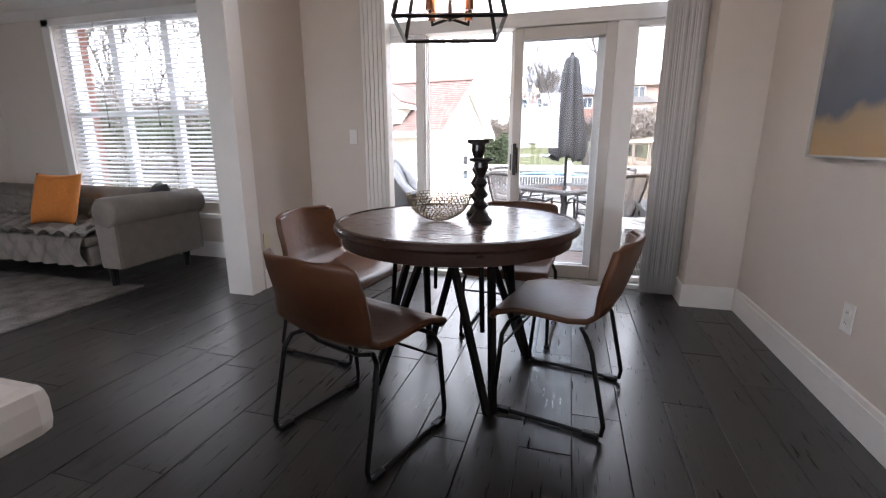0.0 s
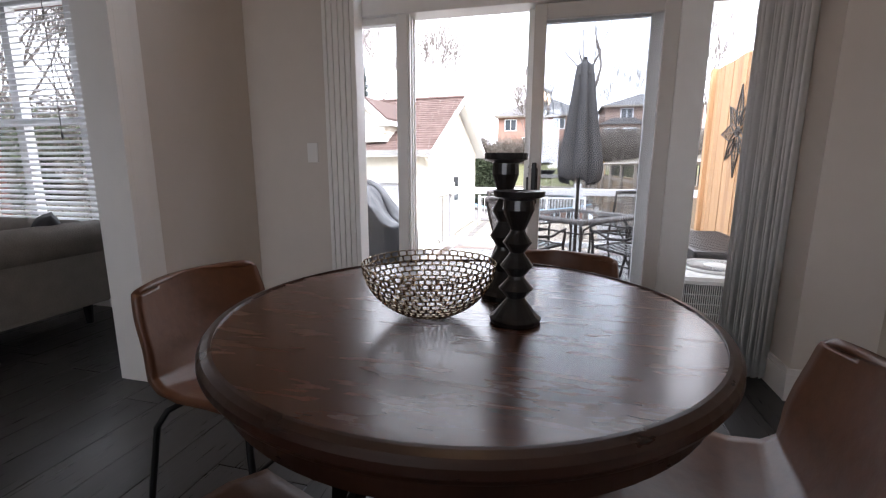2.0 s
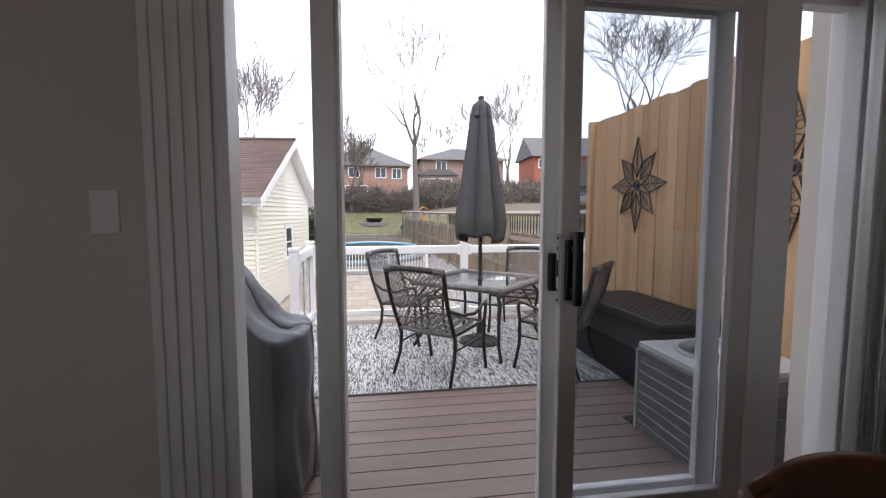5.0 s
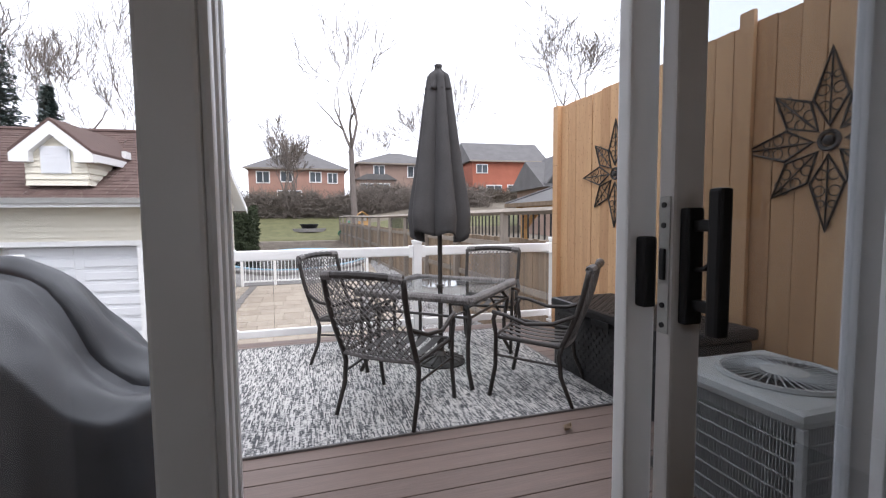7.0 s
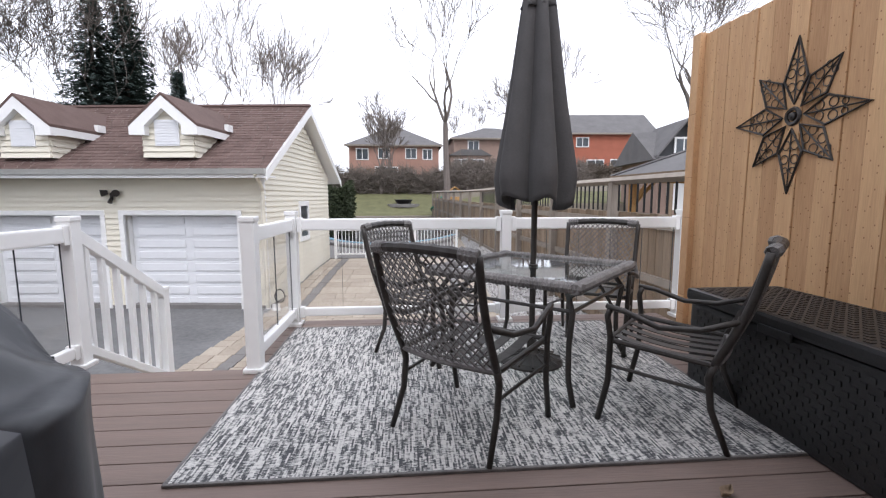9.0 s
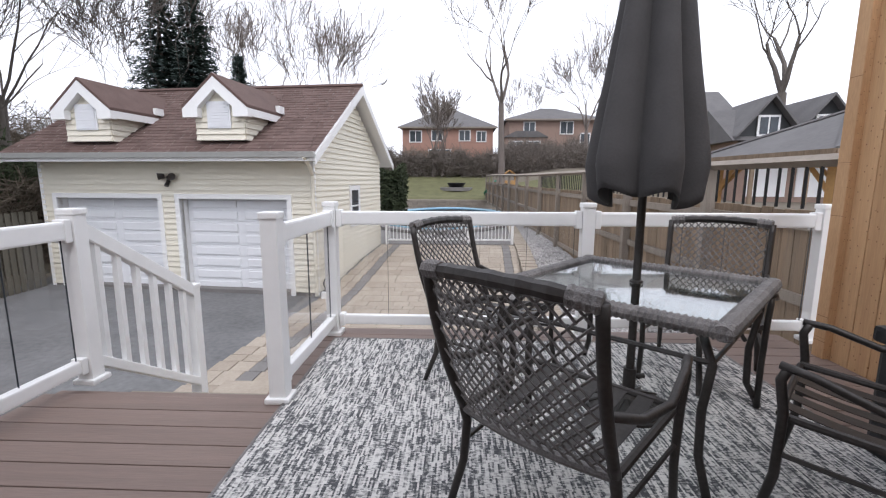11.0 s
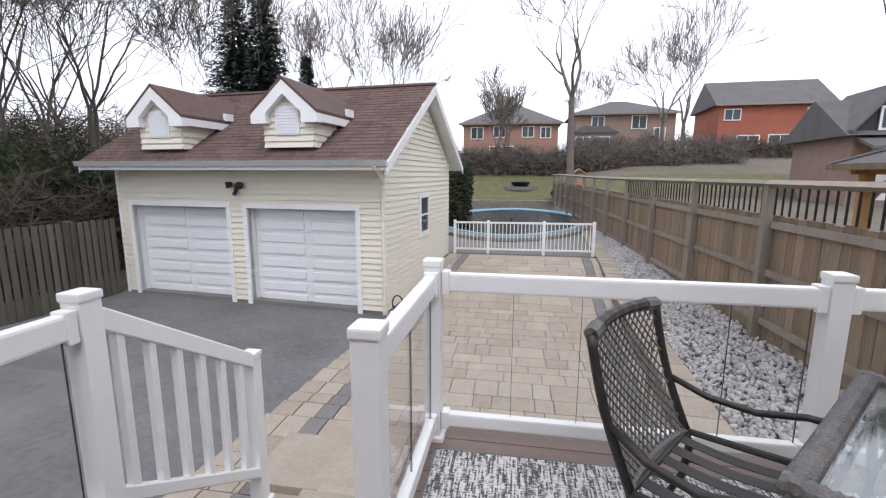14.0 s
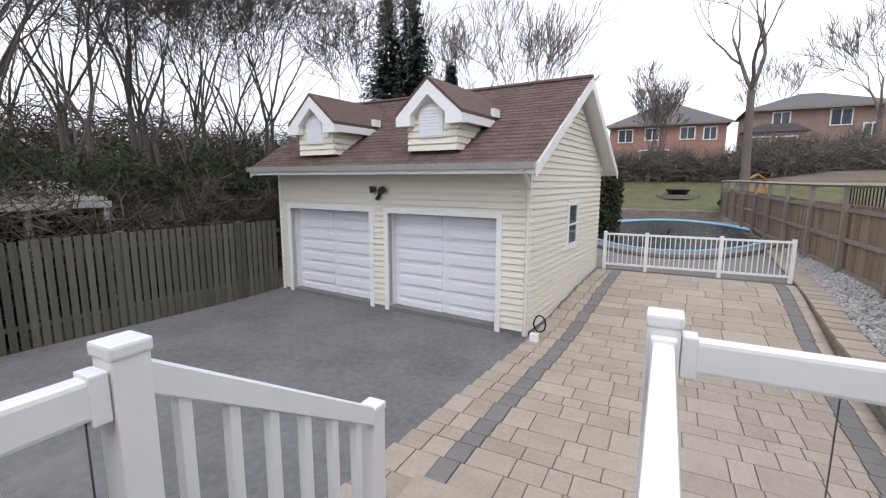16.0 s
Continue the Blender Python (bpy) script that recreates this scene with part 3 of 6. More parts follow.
# ---- structure: ground ----
def ground_z(x, y):
    """Height of the land."""
    z = -1.31 + 0.43 * smoothstep(13.5, 18.8, y)
    z += 0.6 * smoothstep(36.2, 36.6, y) + 1.5 * smoothstep(36.4, 46, y) + 2.2 * smoothstep(42, 62, y) + 2.0 * smoothstep(62, 200, y)
    if x > 1.9:
        z += (0.55 * (1 - smoothstep(14, 19, y)) + 0.15) * smoothstep(1.9, 2.3, x)
    z += 0.7 * smoothstep(3, 9, x) * smoothstep(18, 34, y)
    z += 1.2 * smoothstep(-10.3, -18, x) if x < -10.3 else 0
    return z


bm = bmesh.new()
xs = sorted(set([-400, -250, -150, -100, -70, -50, -40, -32, -26, -22, -18, -15, -13, -11.5, -10.3, -9, -6, -3.4, -3, -1, 1.25, 1.32, 1.5, 1.9, 2.1, 2.3, 3, 4, 6, 8, 10, 13, 16, 20, 25, 32, 40, 50, 70, 100, 150, 250, 400]))
ys = sorted(set([-300, -100, -30, -5, 3, 8, 12, 13.5, 14.5, 15.5, 16.5, 17.5, 18.8, 21, 24, 28, 32, 36.15, 36.3, 36.45, 36.6, 38, 40, 42, 44, 47, 50, 54, 58, 62, 70, 80, 95, 120, 160, 200, 300, 500]))
vs = [[bm.verts.new((x, y, ground_z(x, y))) for y in ys] for x in xs]
for i in range(len(xs) - 1):
    for j in range(len(ys) - 1):
        f = bm.faces.new((vs[i][j], vs[i + 1][j], vs[i + 1][j + 1], vs[i][j + 1]))
        lawn = ys[j] >= 36.5 and (xs[i] < 2.2 or ys[j] < 42)
        drive = xs[i + 1] <= -3 and ys[j + 1] <= 36.2 and xs[i] >= -10.4 and ys[j] >= -40
        f.material_index = 1 if lawn else 2 if drive else 0
me = mesh_of(bm, "ground", SOIL, True)
me.materials.append(GRASS)
me.materials.append(ASPHALT)
tagged(part("ground", me, SOIL), "yard ground with worn lawn, grey asphalt drive and bare soil", "ground", kind="structure")

# deck and stairs
deck = setting("deck_floor", box(-2.72, 1.74, 4.96, 7.5, -0.16, -0.032), DARKGAP, "brown composite plank deck", "deck")
part("joist_box", box(-1.52, 1.74, 7.5, 8.52, -0.16, -0.032), DARKGAP, deck)
part("skirt", box(-1.56, 1.78, 8.52, 8.56, -1.2, -0.03), DECKW, deck)
part("skirt", box(-1.6, -1.56, 7.54, 8.56, -1.2, -0.03), DECKW, deck)
part("skirt", box(-2.76, -2.72, 4.96, 7.54, -1.3, -0.03), DECKW, deck)
part("skirt", box(-2.72, -1.6, 7.5, 7.54, -0.19, -0.03), DECKW, deck)
st = setting("stairs", box(-2.62, -1.62, 7.56, 7.86, -1.31, -0.19), STONE, "stone-paved steps going down from the deck", "stairs")
for k in range(1, 6):
    part("step", box(-2.62, -1.62, 7.56 + 0.3 * k, 7.86 + 0.3 * k, -1.33, -0.19 - 0.19 * k, 0.01), PAVER, st)
part("step", box(-3.3, -1.4, 9.36, 10.1, -1.33, -1.2, 0.01), PAVER, st)


# ---- garage ----
GA = -5.5   # its turn against the house
gar = thing("garage", (-3.5, 14.12, -1.3), GA, label="cream vinyl-sided double garage with brown shingle roof and two dormers", category="garage")
GW, GD, GH = 6.2, 4.75, 2.9   # width to the west, depth, eave height
RP = 1.74   # ridge over the eave
doors = ((-5.84, -3.43), (-2.94, -0.57))
core = box(-GW, -GW + 0.1, 0, GD, 0, GH)
box(-0.1, 0, 0, GD, 0, GH, bm=core)
box(-GW + 0.1, -0.1, GD - 0.1, GD, 0, GH, bm=core)
box(-GW + 0.1, doors[0][0], 0, 0.1, 0, GH, bm=core)
box(doors[0][1], doors[1][0], 0, 0.1, 0, GH, bm=core)
box(doors[1][1], -0.1, 0, 0.1, 0, GH, bm=core)
for a, b in doors:
    box(a, b, 0, 0.1, 2.0, GH, bm=core)
prism([(0, GH), (GD, GH), (GD / 2, GH + RP * (GD / 2) / (GD / 2 + 0.55))], -0.1, "x", bm=core)
part("wall", core, SIDING, gar)
E_ = 0.115
prof = [(0, 0.008), (-0.03, 0.0), (-0.003, E_), (0, E_)]


def course(x0, x1, z):
    """A front siding course."""
    bm = bmesh.new()
    a = [bm.verts.new((x0, y, z + u)) for y, u in prof]
    b = [bm.verts.new((x1, y, z + u)) for y, u in prof]
    for i in range(4):
        j = (i + 1) % 4
        bm.faces.new((a[i], b[i], b[j], a[j]))
    bm.faces.new(a)
    bm.faces.new(b[::-1])
    return bm


def side_course(y0, y1, z, x=0.0):
    bm = course(y0, y1, z)
    for v in bm.verts:
        v.co = (x - v.co.y, v.co.x, v.co.z)
    return bm


z = 0.1
while z < GH - 0.05:
    spans = [(-GW, -5.94), (-3.33, -3.04), (-0.47, 0)] if z < 2.0 else [(-GW, 0)]
    for a, b in spans:
        part("siding_board", course(a, b, z), SIDING, gar)
    part("siding_board", side_course(0, GD, z), SIDING, gar)
    z += E_
while z < GH + 1.4:
    ins = (z - GH) * (GD / 2 + 0.55) / RP
    part("siding_board", side_course(ins, GD - ins, z), SIDING, gar)
    z += E_
part("corner_post", box(-0.06, 0.022, -0.024, 0.06, 0, GH - 0.02, 0.004), VINYL, gar)
part("corner_post", box(-GW - 0.02, -GW + 0.06, -0.024, 0.06, 0, GH - 0.02, 0.004), VINYL, gar)
part("footing", box(-GW, 0.01, -0.01, GD, -0.25, 0.1), PAVERG, gar)
for a, b in doors:
    gd = part("garage_door", box(a - 0.02, b + 0.02, 0.235, 0.27, 0.0, 2.04), GDOOR, gar, "white raised-panel overhead garage door")
    for r in range(4):
        z0 = 0.0 + r * 0.505
        part("panel_section", box(a + 0.005, b - 0.005, 0.22, 0.236, z0 + 0.004, z0 + 0.5, 0.006), GDOOR, gd)
        for zz in (z0 + 0.05, z0 + 0.29):
            for c in range(2):
                w_ = (b - a) / 2
                part("raised_panel", box(a + 0.12 + c * w_, a + w_ - 0.05 + c * w_, 0.198, 0.221, zz, zz + 0.165, 0.014), GDOOR, gd)
    part("bottom_seal", box(a, b, 0.21, 0.24, -0.03, 0.012), BLACKM, gd, "black rubber seal")
    for x0, x1, z0, z1 in ((a - 0.1, a, -0.02, 2.1), (b, b + 0.1, -0.02, 2.1), (a - 0.001, b + 0.001, 2.0, 2.1)):
        part("door_casing", box(x0, x1, -0.035, 0.236, z0, z1, 0.004), VINYL, gar)
    part("threshold", box(a, b, -0.03, 0.22, -0.06, -0.005, 0.01), PAVERG, gar)
# roof: two slopes of overlapping shingle courses
OV = 0.55
SL = math.hypot(GD / 2 + OV, RP)
pitch_a = math.atan2(RP, GD / 2 + OV)
for s, name in ((1, "roof_front"), (-1, "roof_back")):
    bm = bmesh.new()
    rows = 24
    for r in range(rows):
        u0, u1 = SL * r / rows, SL * (r + 1) / rows + 0.02
        x = -GW - 0.3 - random.uniform(0, 0.3)
        while x < 0.3:
            wd = random.uniform(0.14, 0.33)
            a, b = max(x, -GW - 0.3), min(x + wd - 0.004, 0.3)
            if b - a > 0.02:
                q = []
                lift = random.uniform(0.012, 0.02)
                for xx, u, h in ((a, u0, lift), (b, u0, lift), (b, u1, 0.003), (a, u1, 0.003)):
                    yy, zz = -OV + u * math.cos(pitch_a) - h * math.sin(pitch_a), GH + u * math.sin(pitch_a) + h * math.cos(pitch_a)
                    q.append((xx, yy if s > 0 else GD - yy, zz))
                v = [bm.verts.new(c) for c in q] + [bm.verts.new((c[0], c[1], c[2] - lift)) for c in q[:2]]
                bm.faces.new(v[:4])
                bm.faces.new((v[0], v[1], v[5], v[4]))
            x += wd
    part(name, bm, SHINGLE, gar, "brown asphalt shingles")["kind"] = "stuff"
    prof2 = [(-OV, GH), (GD / 2, GH + RP), (GD / 2, GH + RP - 0.12), (-OV, GH - 0.12)]
    if s < 0:
        prof2 = [(GD - y, zz) for y, zz in prof2]
    part("roof_deck", prism(prof2, GW + 0.58, "x"), VINYL, gar, loc=(-GW - 0.29, 0, -0.004))
part("ridge_cap", tube([(-GW - 0.3, GD / 2, GH + RP), (0.3, GD / 2, GH + RP)], 0.06, 6, flat=1.5), SHINGLE, gar)
for s in (1, -1):
    for x in (0.29, -GW - 0.31):
        pr = [(-OV, GH - 0.02), (GD / 2, GH + RP - 0.0), (GD / 2, GH + RP - 0.2), (-OV, GH - 0.2)]
        if s < 0:
            pr = [(GD - y, zz) for y, zz in pr]
        part("bargeboard", prism(pr, 0.022, "x"), VINYL, gar, loc=(x, 0, -0.012))
part("fascia", box(-GW - 0.29, 0.29, -OV - 0.012, -OV + 0.012, GH - 0.16, GH - 0.03), VINYL, gar)
part("soffit", box(-GW - 0.28, 0.28, -OV + 0.012, 0, GH - 0.14, GH - 0.12), VINYL, gar)
part("gutter", prism([(-OV - 0.012 - 0.1, GH + 0.01), (-OV - 0.012, GH + 0.01), (-OV - 0.012, GH - 0.09), (-OV - 0.08, GH - 0.09)], GW + 0.6, "x"), ACM, gar, loc=(-GW - 0.3, 0, 0))
part("downspout", tube([(0.1, -OV - 0.06, GH - 0.08), (0.05, -0.28, GH - 0.24), (0.0, -0.05, GH - 0.42), (0.0, -0.05, 0.05)], 0.04, 6), SIDING, gar, "cream downspout")
# side window
gw = part("side_window", box(0.012, 0.05, 2.0, 2.1, 1.24, 2.26), VINYL, gar)
for y0, y1, z0, z1 in ((2.65, 2.75, 1.24, 2.26), (2.1, 2.65, 1.24, 1.36), (2.1, 2.65, 2.14, 2.26), (2.1, 2.65, 1.73, 1.77)):
    part("window_frame", box(0.012, 0.05, y0, y1, z0, z1), VINYL, gw)
part("window_pane", box(0.004, 0.03, 2.1, 2.65, 1.36, 2.14), DARKWIN, gw)


def dormer(x):
    """Gabled dormer with siding face, white boards, louvred shutter and shingle roof."""
    y0, hw, zb = -0.15, 0.5, GH + (OV - 0.15) * math.tan(pitch_a) + 0.01
    zt = zb + 0.74
    zp = zt + 0.42
    face = prism([(x - hw, zb - 0.15), (x + hw, zb - 0.15), (x + hw, zt), (x, zp - 0.05), (x - hw, zt)], 1.6, "y")
    d = part("dormer", face, SIDING, gar, loc=(0, y0, 0))
    z = zb
    while z < zt + 0.3:
        h_ = hw if z < zt - 0.05 else hw * (1 - (z - zt + 0.12) / 0.5)
        part("siding_board", course(x - h_, x + h_, z), SIDING, d, loc=(0, y0, 0))
        if z < zt - 0.05:
            for sx in (1, -1):
                b = side_course(0, min(1.7, 0.1 + (z + 0.1 - zb) / math.tan(pitch_a)), z, 0)
                for v in b.verts:
                    v.co.x = x + sx * (hw + v.co.x)
                part("siding_board", b, SIDING, d, loc=(0, y0, 0))
        z += E_
    part("shutter_panel", box(x - 0.24, x + 0.24, y0 - 0.045, y0 - 0.01, zb + 0.22, zt - 0.02, 0.004), GDOOR, d, "white louvred panel")
    for k in range(9):
        part("louvre", box(x - 0.21, x + 0.21, y0 - 0.055, y0 - 0.044, zb + 0.25 + k * 0.052, zb + 0.285 + k * 0.052), GDOOR, d)
    run = (zp - zb) / math.tan(pitch_a) + 0.1
    for s in (1, -1):
        ex, ez = hw + 0.17, zt - 0.16
        pts = [(x, zp + 0.06), (x + s * ex, ez + 0.06), (x + s * ex, ez), (x, zp)]
        part("dormer_roof", prism(pts, run + 0.25, "y"), SHINGLE, d, "brown shingles", loc=(0, y0 - 0.16, 0))
        part("gable_board", prism([(x, zp - 0.005), (x + s * ex, ez - 0.005), (x + s * ex, ez - 0.16), (x + s * (hw - 0.14), ez - 0.16), (x + s * (hw - 0.14), ez + 0.02), (x, zp - 0.24)], 0.14, "y"), VINYL, d, loc=(0, y0 - 0.155, 0))
        part("eave_board", prism([(x + s * ex, ez - 0.002), (x + s * (ex - 0.02), ez - 0.002), (x + s * (ex - 0.02), ez - 0.14), (x + s * ex, ez - 0.14)], 1.25, "y"), VINYL, d, loc=(0, y0 - 0.02, 0))
    part("flashing", box(x + hw + 0.12, x + hw + 0.2, y0 + 1.0, y0 + 1.22, zt - 0.1, zt + 0.05), VINYL, d)


dormer(-1.70)
dormer(-4.57)
# twin flood lamp over the doors
fl = thing("security_light", (0, 0, 0), label="dark twin-head security light over the garage doors", category="outdoor light")
fl.matrix_basis = pose(-3.5, 14.12, -1.3, 0, 0, GA) @ pose(-3.12, -0.02, 2.42)
part("base", box(-0.05, 0.05, -0.03, 0.015, -0.04, 0.04, 0.01), BRONZE, fl)
for s in (-1, 1):
    part("head", tube([(s * 0.06, -0.05, 0.05), (s * 0.16, -0.13, 0.03)], [0.045, 0.075], 10), BRONZE, fl)
part("sensor", tube([(0, -0.03, -0.05), (0, -0.1, -0.16)], [0.03, 0.045], 10), BRONZE, fl)


# ---- fences ----
def board_fence(name, pts, z0, z1, wd, gap, m, label, rails=(), posts=1.8, topper=False, facing=1, pm=None):
    """Board fence along a plan line from pts[0] to pts[1]; z0, z1 functions of y or numbers."""
    a, b = Vector((*pts[0], 0)), Vector((*pts[1], 0))
    d = (b - a).normalized()
    length = (b - a).length
    ang = math.degrees(math.atan2(d.y, d.x))
    f = thing(name, (a.x, a.y, 0), ang, label=label, category="fence")
    pm = pm or m
    zf = lambda s, z: z(a.y + d.y * s) if callable(z) else z
    n = int(length / (wd + gap))
    shared = {}
    for k in range(n):
        s = k * (wd + gap)
        lo, hi = zf(s, z0), zf(s, z1) + random.uniform(-0.012, 0.012)
        key = k % 6
        if key not in shared:
            shared[key] = mesh_of(box(0, wd, -0.01, 0.01, 0, 1, 0.003), "board", m)
        part("board", shared[key], m, f, loc=Matrix.Translation((s, random.uniform(-0.004, 0.004), lo)) @ Matrix.Diagonal((1, 1, hi - lo, 1)))
    for zr in rails:
        k = 0.0
        while k < length - 0.05:
            e = min(k + posts, length)
            zz0, zz1 = (zf(k, z1) + zr), (zf(e, z1) + zr)
            bm = bmesh.new()
            y0, y1 = facing * 0.012, facing * 0.05
            v = [bm.verts.new(c) for c in ((k, y0, zz0 - 0.045), (k, y1, zz0 - 0.045), (k, y1, zz0 + 0.045), (k, y0, zz0 + 0.045), (e, y0, zz1 - 0.045), (e, y1, zz1 - 0.045), (e, y1, zz1 + 0.045), (e, y0, zz1 + 0.045))]
            for q in ((0, 1, 2, 3), (7, 6, 5, 4), (0, 4, 5, 1), (1, 5, 6, 2), (2, 6, 7, 3), (3, 7, 4, 0)):
                bm.faces.new([v[i] for i in q])
            part("rail", bm, pm, f)
            k = e
    s = 0.0
    while s <= length + 0.01 and posts < 50:
        part("post", box(s - 0.055, s + 0.055, facing * 0.015, facing * 0.125, zf(s, z0) - 0.1, zf(s, z1) + (0.4 if topper else 0.02), 0.006), pm, f)
        if topper and s + posts <= length + 0.01 :
            zt = zf(s, z1) + 0.4
            zt2 = zf(s + posts, z1) + 0.4
            part("top_rail", tube([(s, facing * 0.07, zt), (s + posts, facing * 0.07, zt2)], 0.05, 4, flat=1.6), pm, f)
            if s < 9.5:
                bl = mesh_of(box(-0.009, 0.009, -0.009, 0.009, 0, 0.36), "baluster", BLACKM)
                for k in range(1, 15):
                    t_ = k / 15
                    part("baluster", bl, BLACKM, f, loc=(s + posts * t_, facing * 0.07, (zt + (zt2 - zt) * t_) - 0.385))
        s += posts
    return f


board_fence("privacy_screen", ((1.76, 8.1), (1.76, 5.06)), -0.3, 2.3, 0.125, 0.004, CEDAR, "tall warm cedar board privacy screen beside the deck", rails=(), posts=99)
part("post", box(1.70, 1.79, 8.1, 8.19, -1.2, 2.32, 0.005), CEDAR, tagged(new("screen_post"), "tall square cedar post at the end of the privacy screen", "post"))
part("batten", box(1.715, 1.745, 6.02, 6.11, 0.0, 2.36, 0.004), CEDAR, tagged(new("screen_batten"), "narrow cedar batten over a joint of the privacy screen", "batten"))
fence_base = lambda y: -0.74 + 0.25 * smoothstep(20, 34, y)
fence_top = lambda y: 0.87 + 0.1 * smoothstep(20, 34, y)
board_fence("side_fence", ((2.33, 8.25), (1.3, 37.3)), fence_base, fence_top, 0.138, 0.006, FENCEW, "weathered brown wooden yard fence with top rail", rails=(-0.12, -0.75, -1.4), posts=2.2, topper=True, facing=1, pm=FENCEP)
board_fence("left_fence", ((-10.85, 4.6), (-9.78, 14.75)), -1.35, 0.4, 0.1, 0.035, FENCEG, "old grey-green wooden picket fence beside the drive", rails=(-0.25, -1.35), posts=2.3, facing=1)
board_fence("rear_fence", ((-14, 47), (13, 47)), 1.2, 3.1, 0.3, 0.01, FENCEG, "dark far wooden fence behind the lawn", rails=(), posts=99)


# ---- deck railing ----
def rail_post(x, y, z0, z1, group="white railing posts"):
    p = thing("railing_post", (x, y, z0), label="square white vinyl railing post with flat cap", category="post", group=group)
    part("shaft", box(-0.042, 0.042, -0.042, 0.042, 0, z1 - z0 - 0.03, 0.004), VINYL, p)
    part("cap", box(-0.048, 0.048, -0.048, 0.048, z1 - z0 - 0.035, z1 - z0, 0.008), VINYL, p)
    part("base_trim", box(-0.062, 0.062, -0.062, 0.062, 0, 0.03, 0.008), VINYL, p)
    return p


def glass_rail(a, b, label="white vinyl railing with clear glass panels"):
    """Top and bottom rails with glass panes between, from a to b."""
    d = Vector((*b, 0)) - Vector((*a, 0))
    L = d.length
    g = thing("glass_railing", (*a, 0), math.degrees(math.atan2(d.y, d.x)), label=label, category="railing")
    part("top_rail", box(0.042, L - 0.042, -0.028, 0.028, 0.80, 0.895, 0.012), VINYL, g)
    part("bottom_rail", box(0.042, L - 0.042, -0.025, 0.025, 0.08, 0.15, 0.01), VINYL, g)
    for x in (0.045, L - 0.085):
        part("bracket", box(x, x + 0.04, -0.034, 0.034, 0.785, 0.905, 0.006), VINYL, g)
        part("bracket", box(x, x + 0.04, -0.031, 0.031, 0.07, 0.16, 0.006), VINYL, g)
    n = max(1, round((L - 0.3) / 0.28))
    w_ = (L - 0.16) / n
    for k in range(n):
        x = 0.08 + k * w_
        p = part("glass_pane", box(x + 0.006, x + w_ - 0.006, -0.003, 0.003, 0.145, 0.805), GLASS, g)
        p.visible_shadow = False
        part("pane_edge", box(x + w_ - 0.0065, x + w_ - 0.0045, -0.004, 0.004, 0.15, 0.80), DARKWIN, g)


PA, PB, PC, PDD, PN, PM = (-1.5, 7.44), (-1.5, 8.42), (0.28, 8.42), (1.86, 8.42), (-2.63, 7.6), (-2.67, 8.62)
for x, y in (PA, PB, PC, PDD, PN):
    rail_post(x, y, 0.0, 0.96)
rail_post(-2.66, 5.3, 0, 0.96)
rail_post(*PM, -0.72, 0.31)
glass_rail(PA, PB)
glass_rail(PB, PC)
glass_rail(PC, PDD)
glass_rail((-2.66, 5.3), PN)
sr = thing("stair_railing", (-2.65, PN[1], 0), label="white sloped stair railing with square balusters", category="railing")
L = PM[1] - PN[1]
dz = -0.63
for z0, hh, nm in ((0.83, 0.095, "top_rail"), (0.10, 0.07, "bottom_rail")):
    bm = bmesh.new()
    y0, y1 = 0.042, L - 0.042
    v = [bm.verts.new((sx * 0.027, y, z0 + dz * y / L + h)) for y in (y0, y1) for sx, h in ((-1, 0), (1, 0), (1, hh), (-1, hh))]
    for q in ((0, 1, 2, 3), (7, 6, 5, 4), (0, 4, 5, 1), (1, 5, 6, 2), (2, 6, 7, 3), (3, 7, 4, 0)):
        bm.faces.new([v[i] for i in q])
    bmesh.ops.bevel(bm, geom=bm.edges[:], offset=0.006, segments=1, affect="EDGES")
    part(nm, bm, VINYL, sr)
for k in range(6):
    y = 0.14 + k * (L - 0.26) / 5.2
    z = dz * y / L
    part("baluster", box(-0.018, 0.018, y - 0.018, y + 0.018, z + 0.15, z + 0.85, 0.002), VINYL, sr)


# ---- dining room ----
def candlestick(x, y, h, name="candlestick"):
    c = thing(name, (x, y, 0.882), label="black carved candlestick with stacked facets, on the dining table", category="candlestick", group="candlesticks")
    s = h / 0.36
    prof = [(0.052, 0), (0.054, 0.012), (0.046, 0.02), (0.04, 0.03), (0.022, 0.06), (0.018, 0.068), (0.036, 0.095), (0.018, 0.122), (0.016, 0.13), (0.034, 0.158), (0.018, 0.187), (0.015, 0.195), (0.03, 0.222), (0.017, 0.248), (0.015, 0.256), (0.032, 0.31), (0.03, 0.338)]
    part("stem", lathe([(r, z * s) for r, z in prof], 18), BLACKG, c)
    part("drip_plate", lathe([(0.03, 0.336 * s), (0.05, 0.345 * s), (0.052, 0.36 * s), (0.04, 0.355 * s)], 20), BLACKG, c)


candlestick(-0.117, 3.12, 0.35)
candlestick(-0.07, 2.95, 0.272)

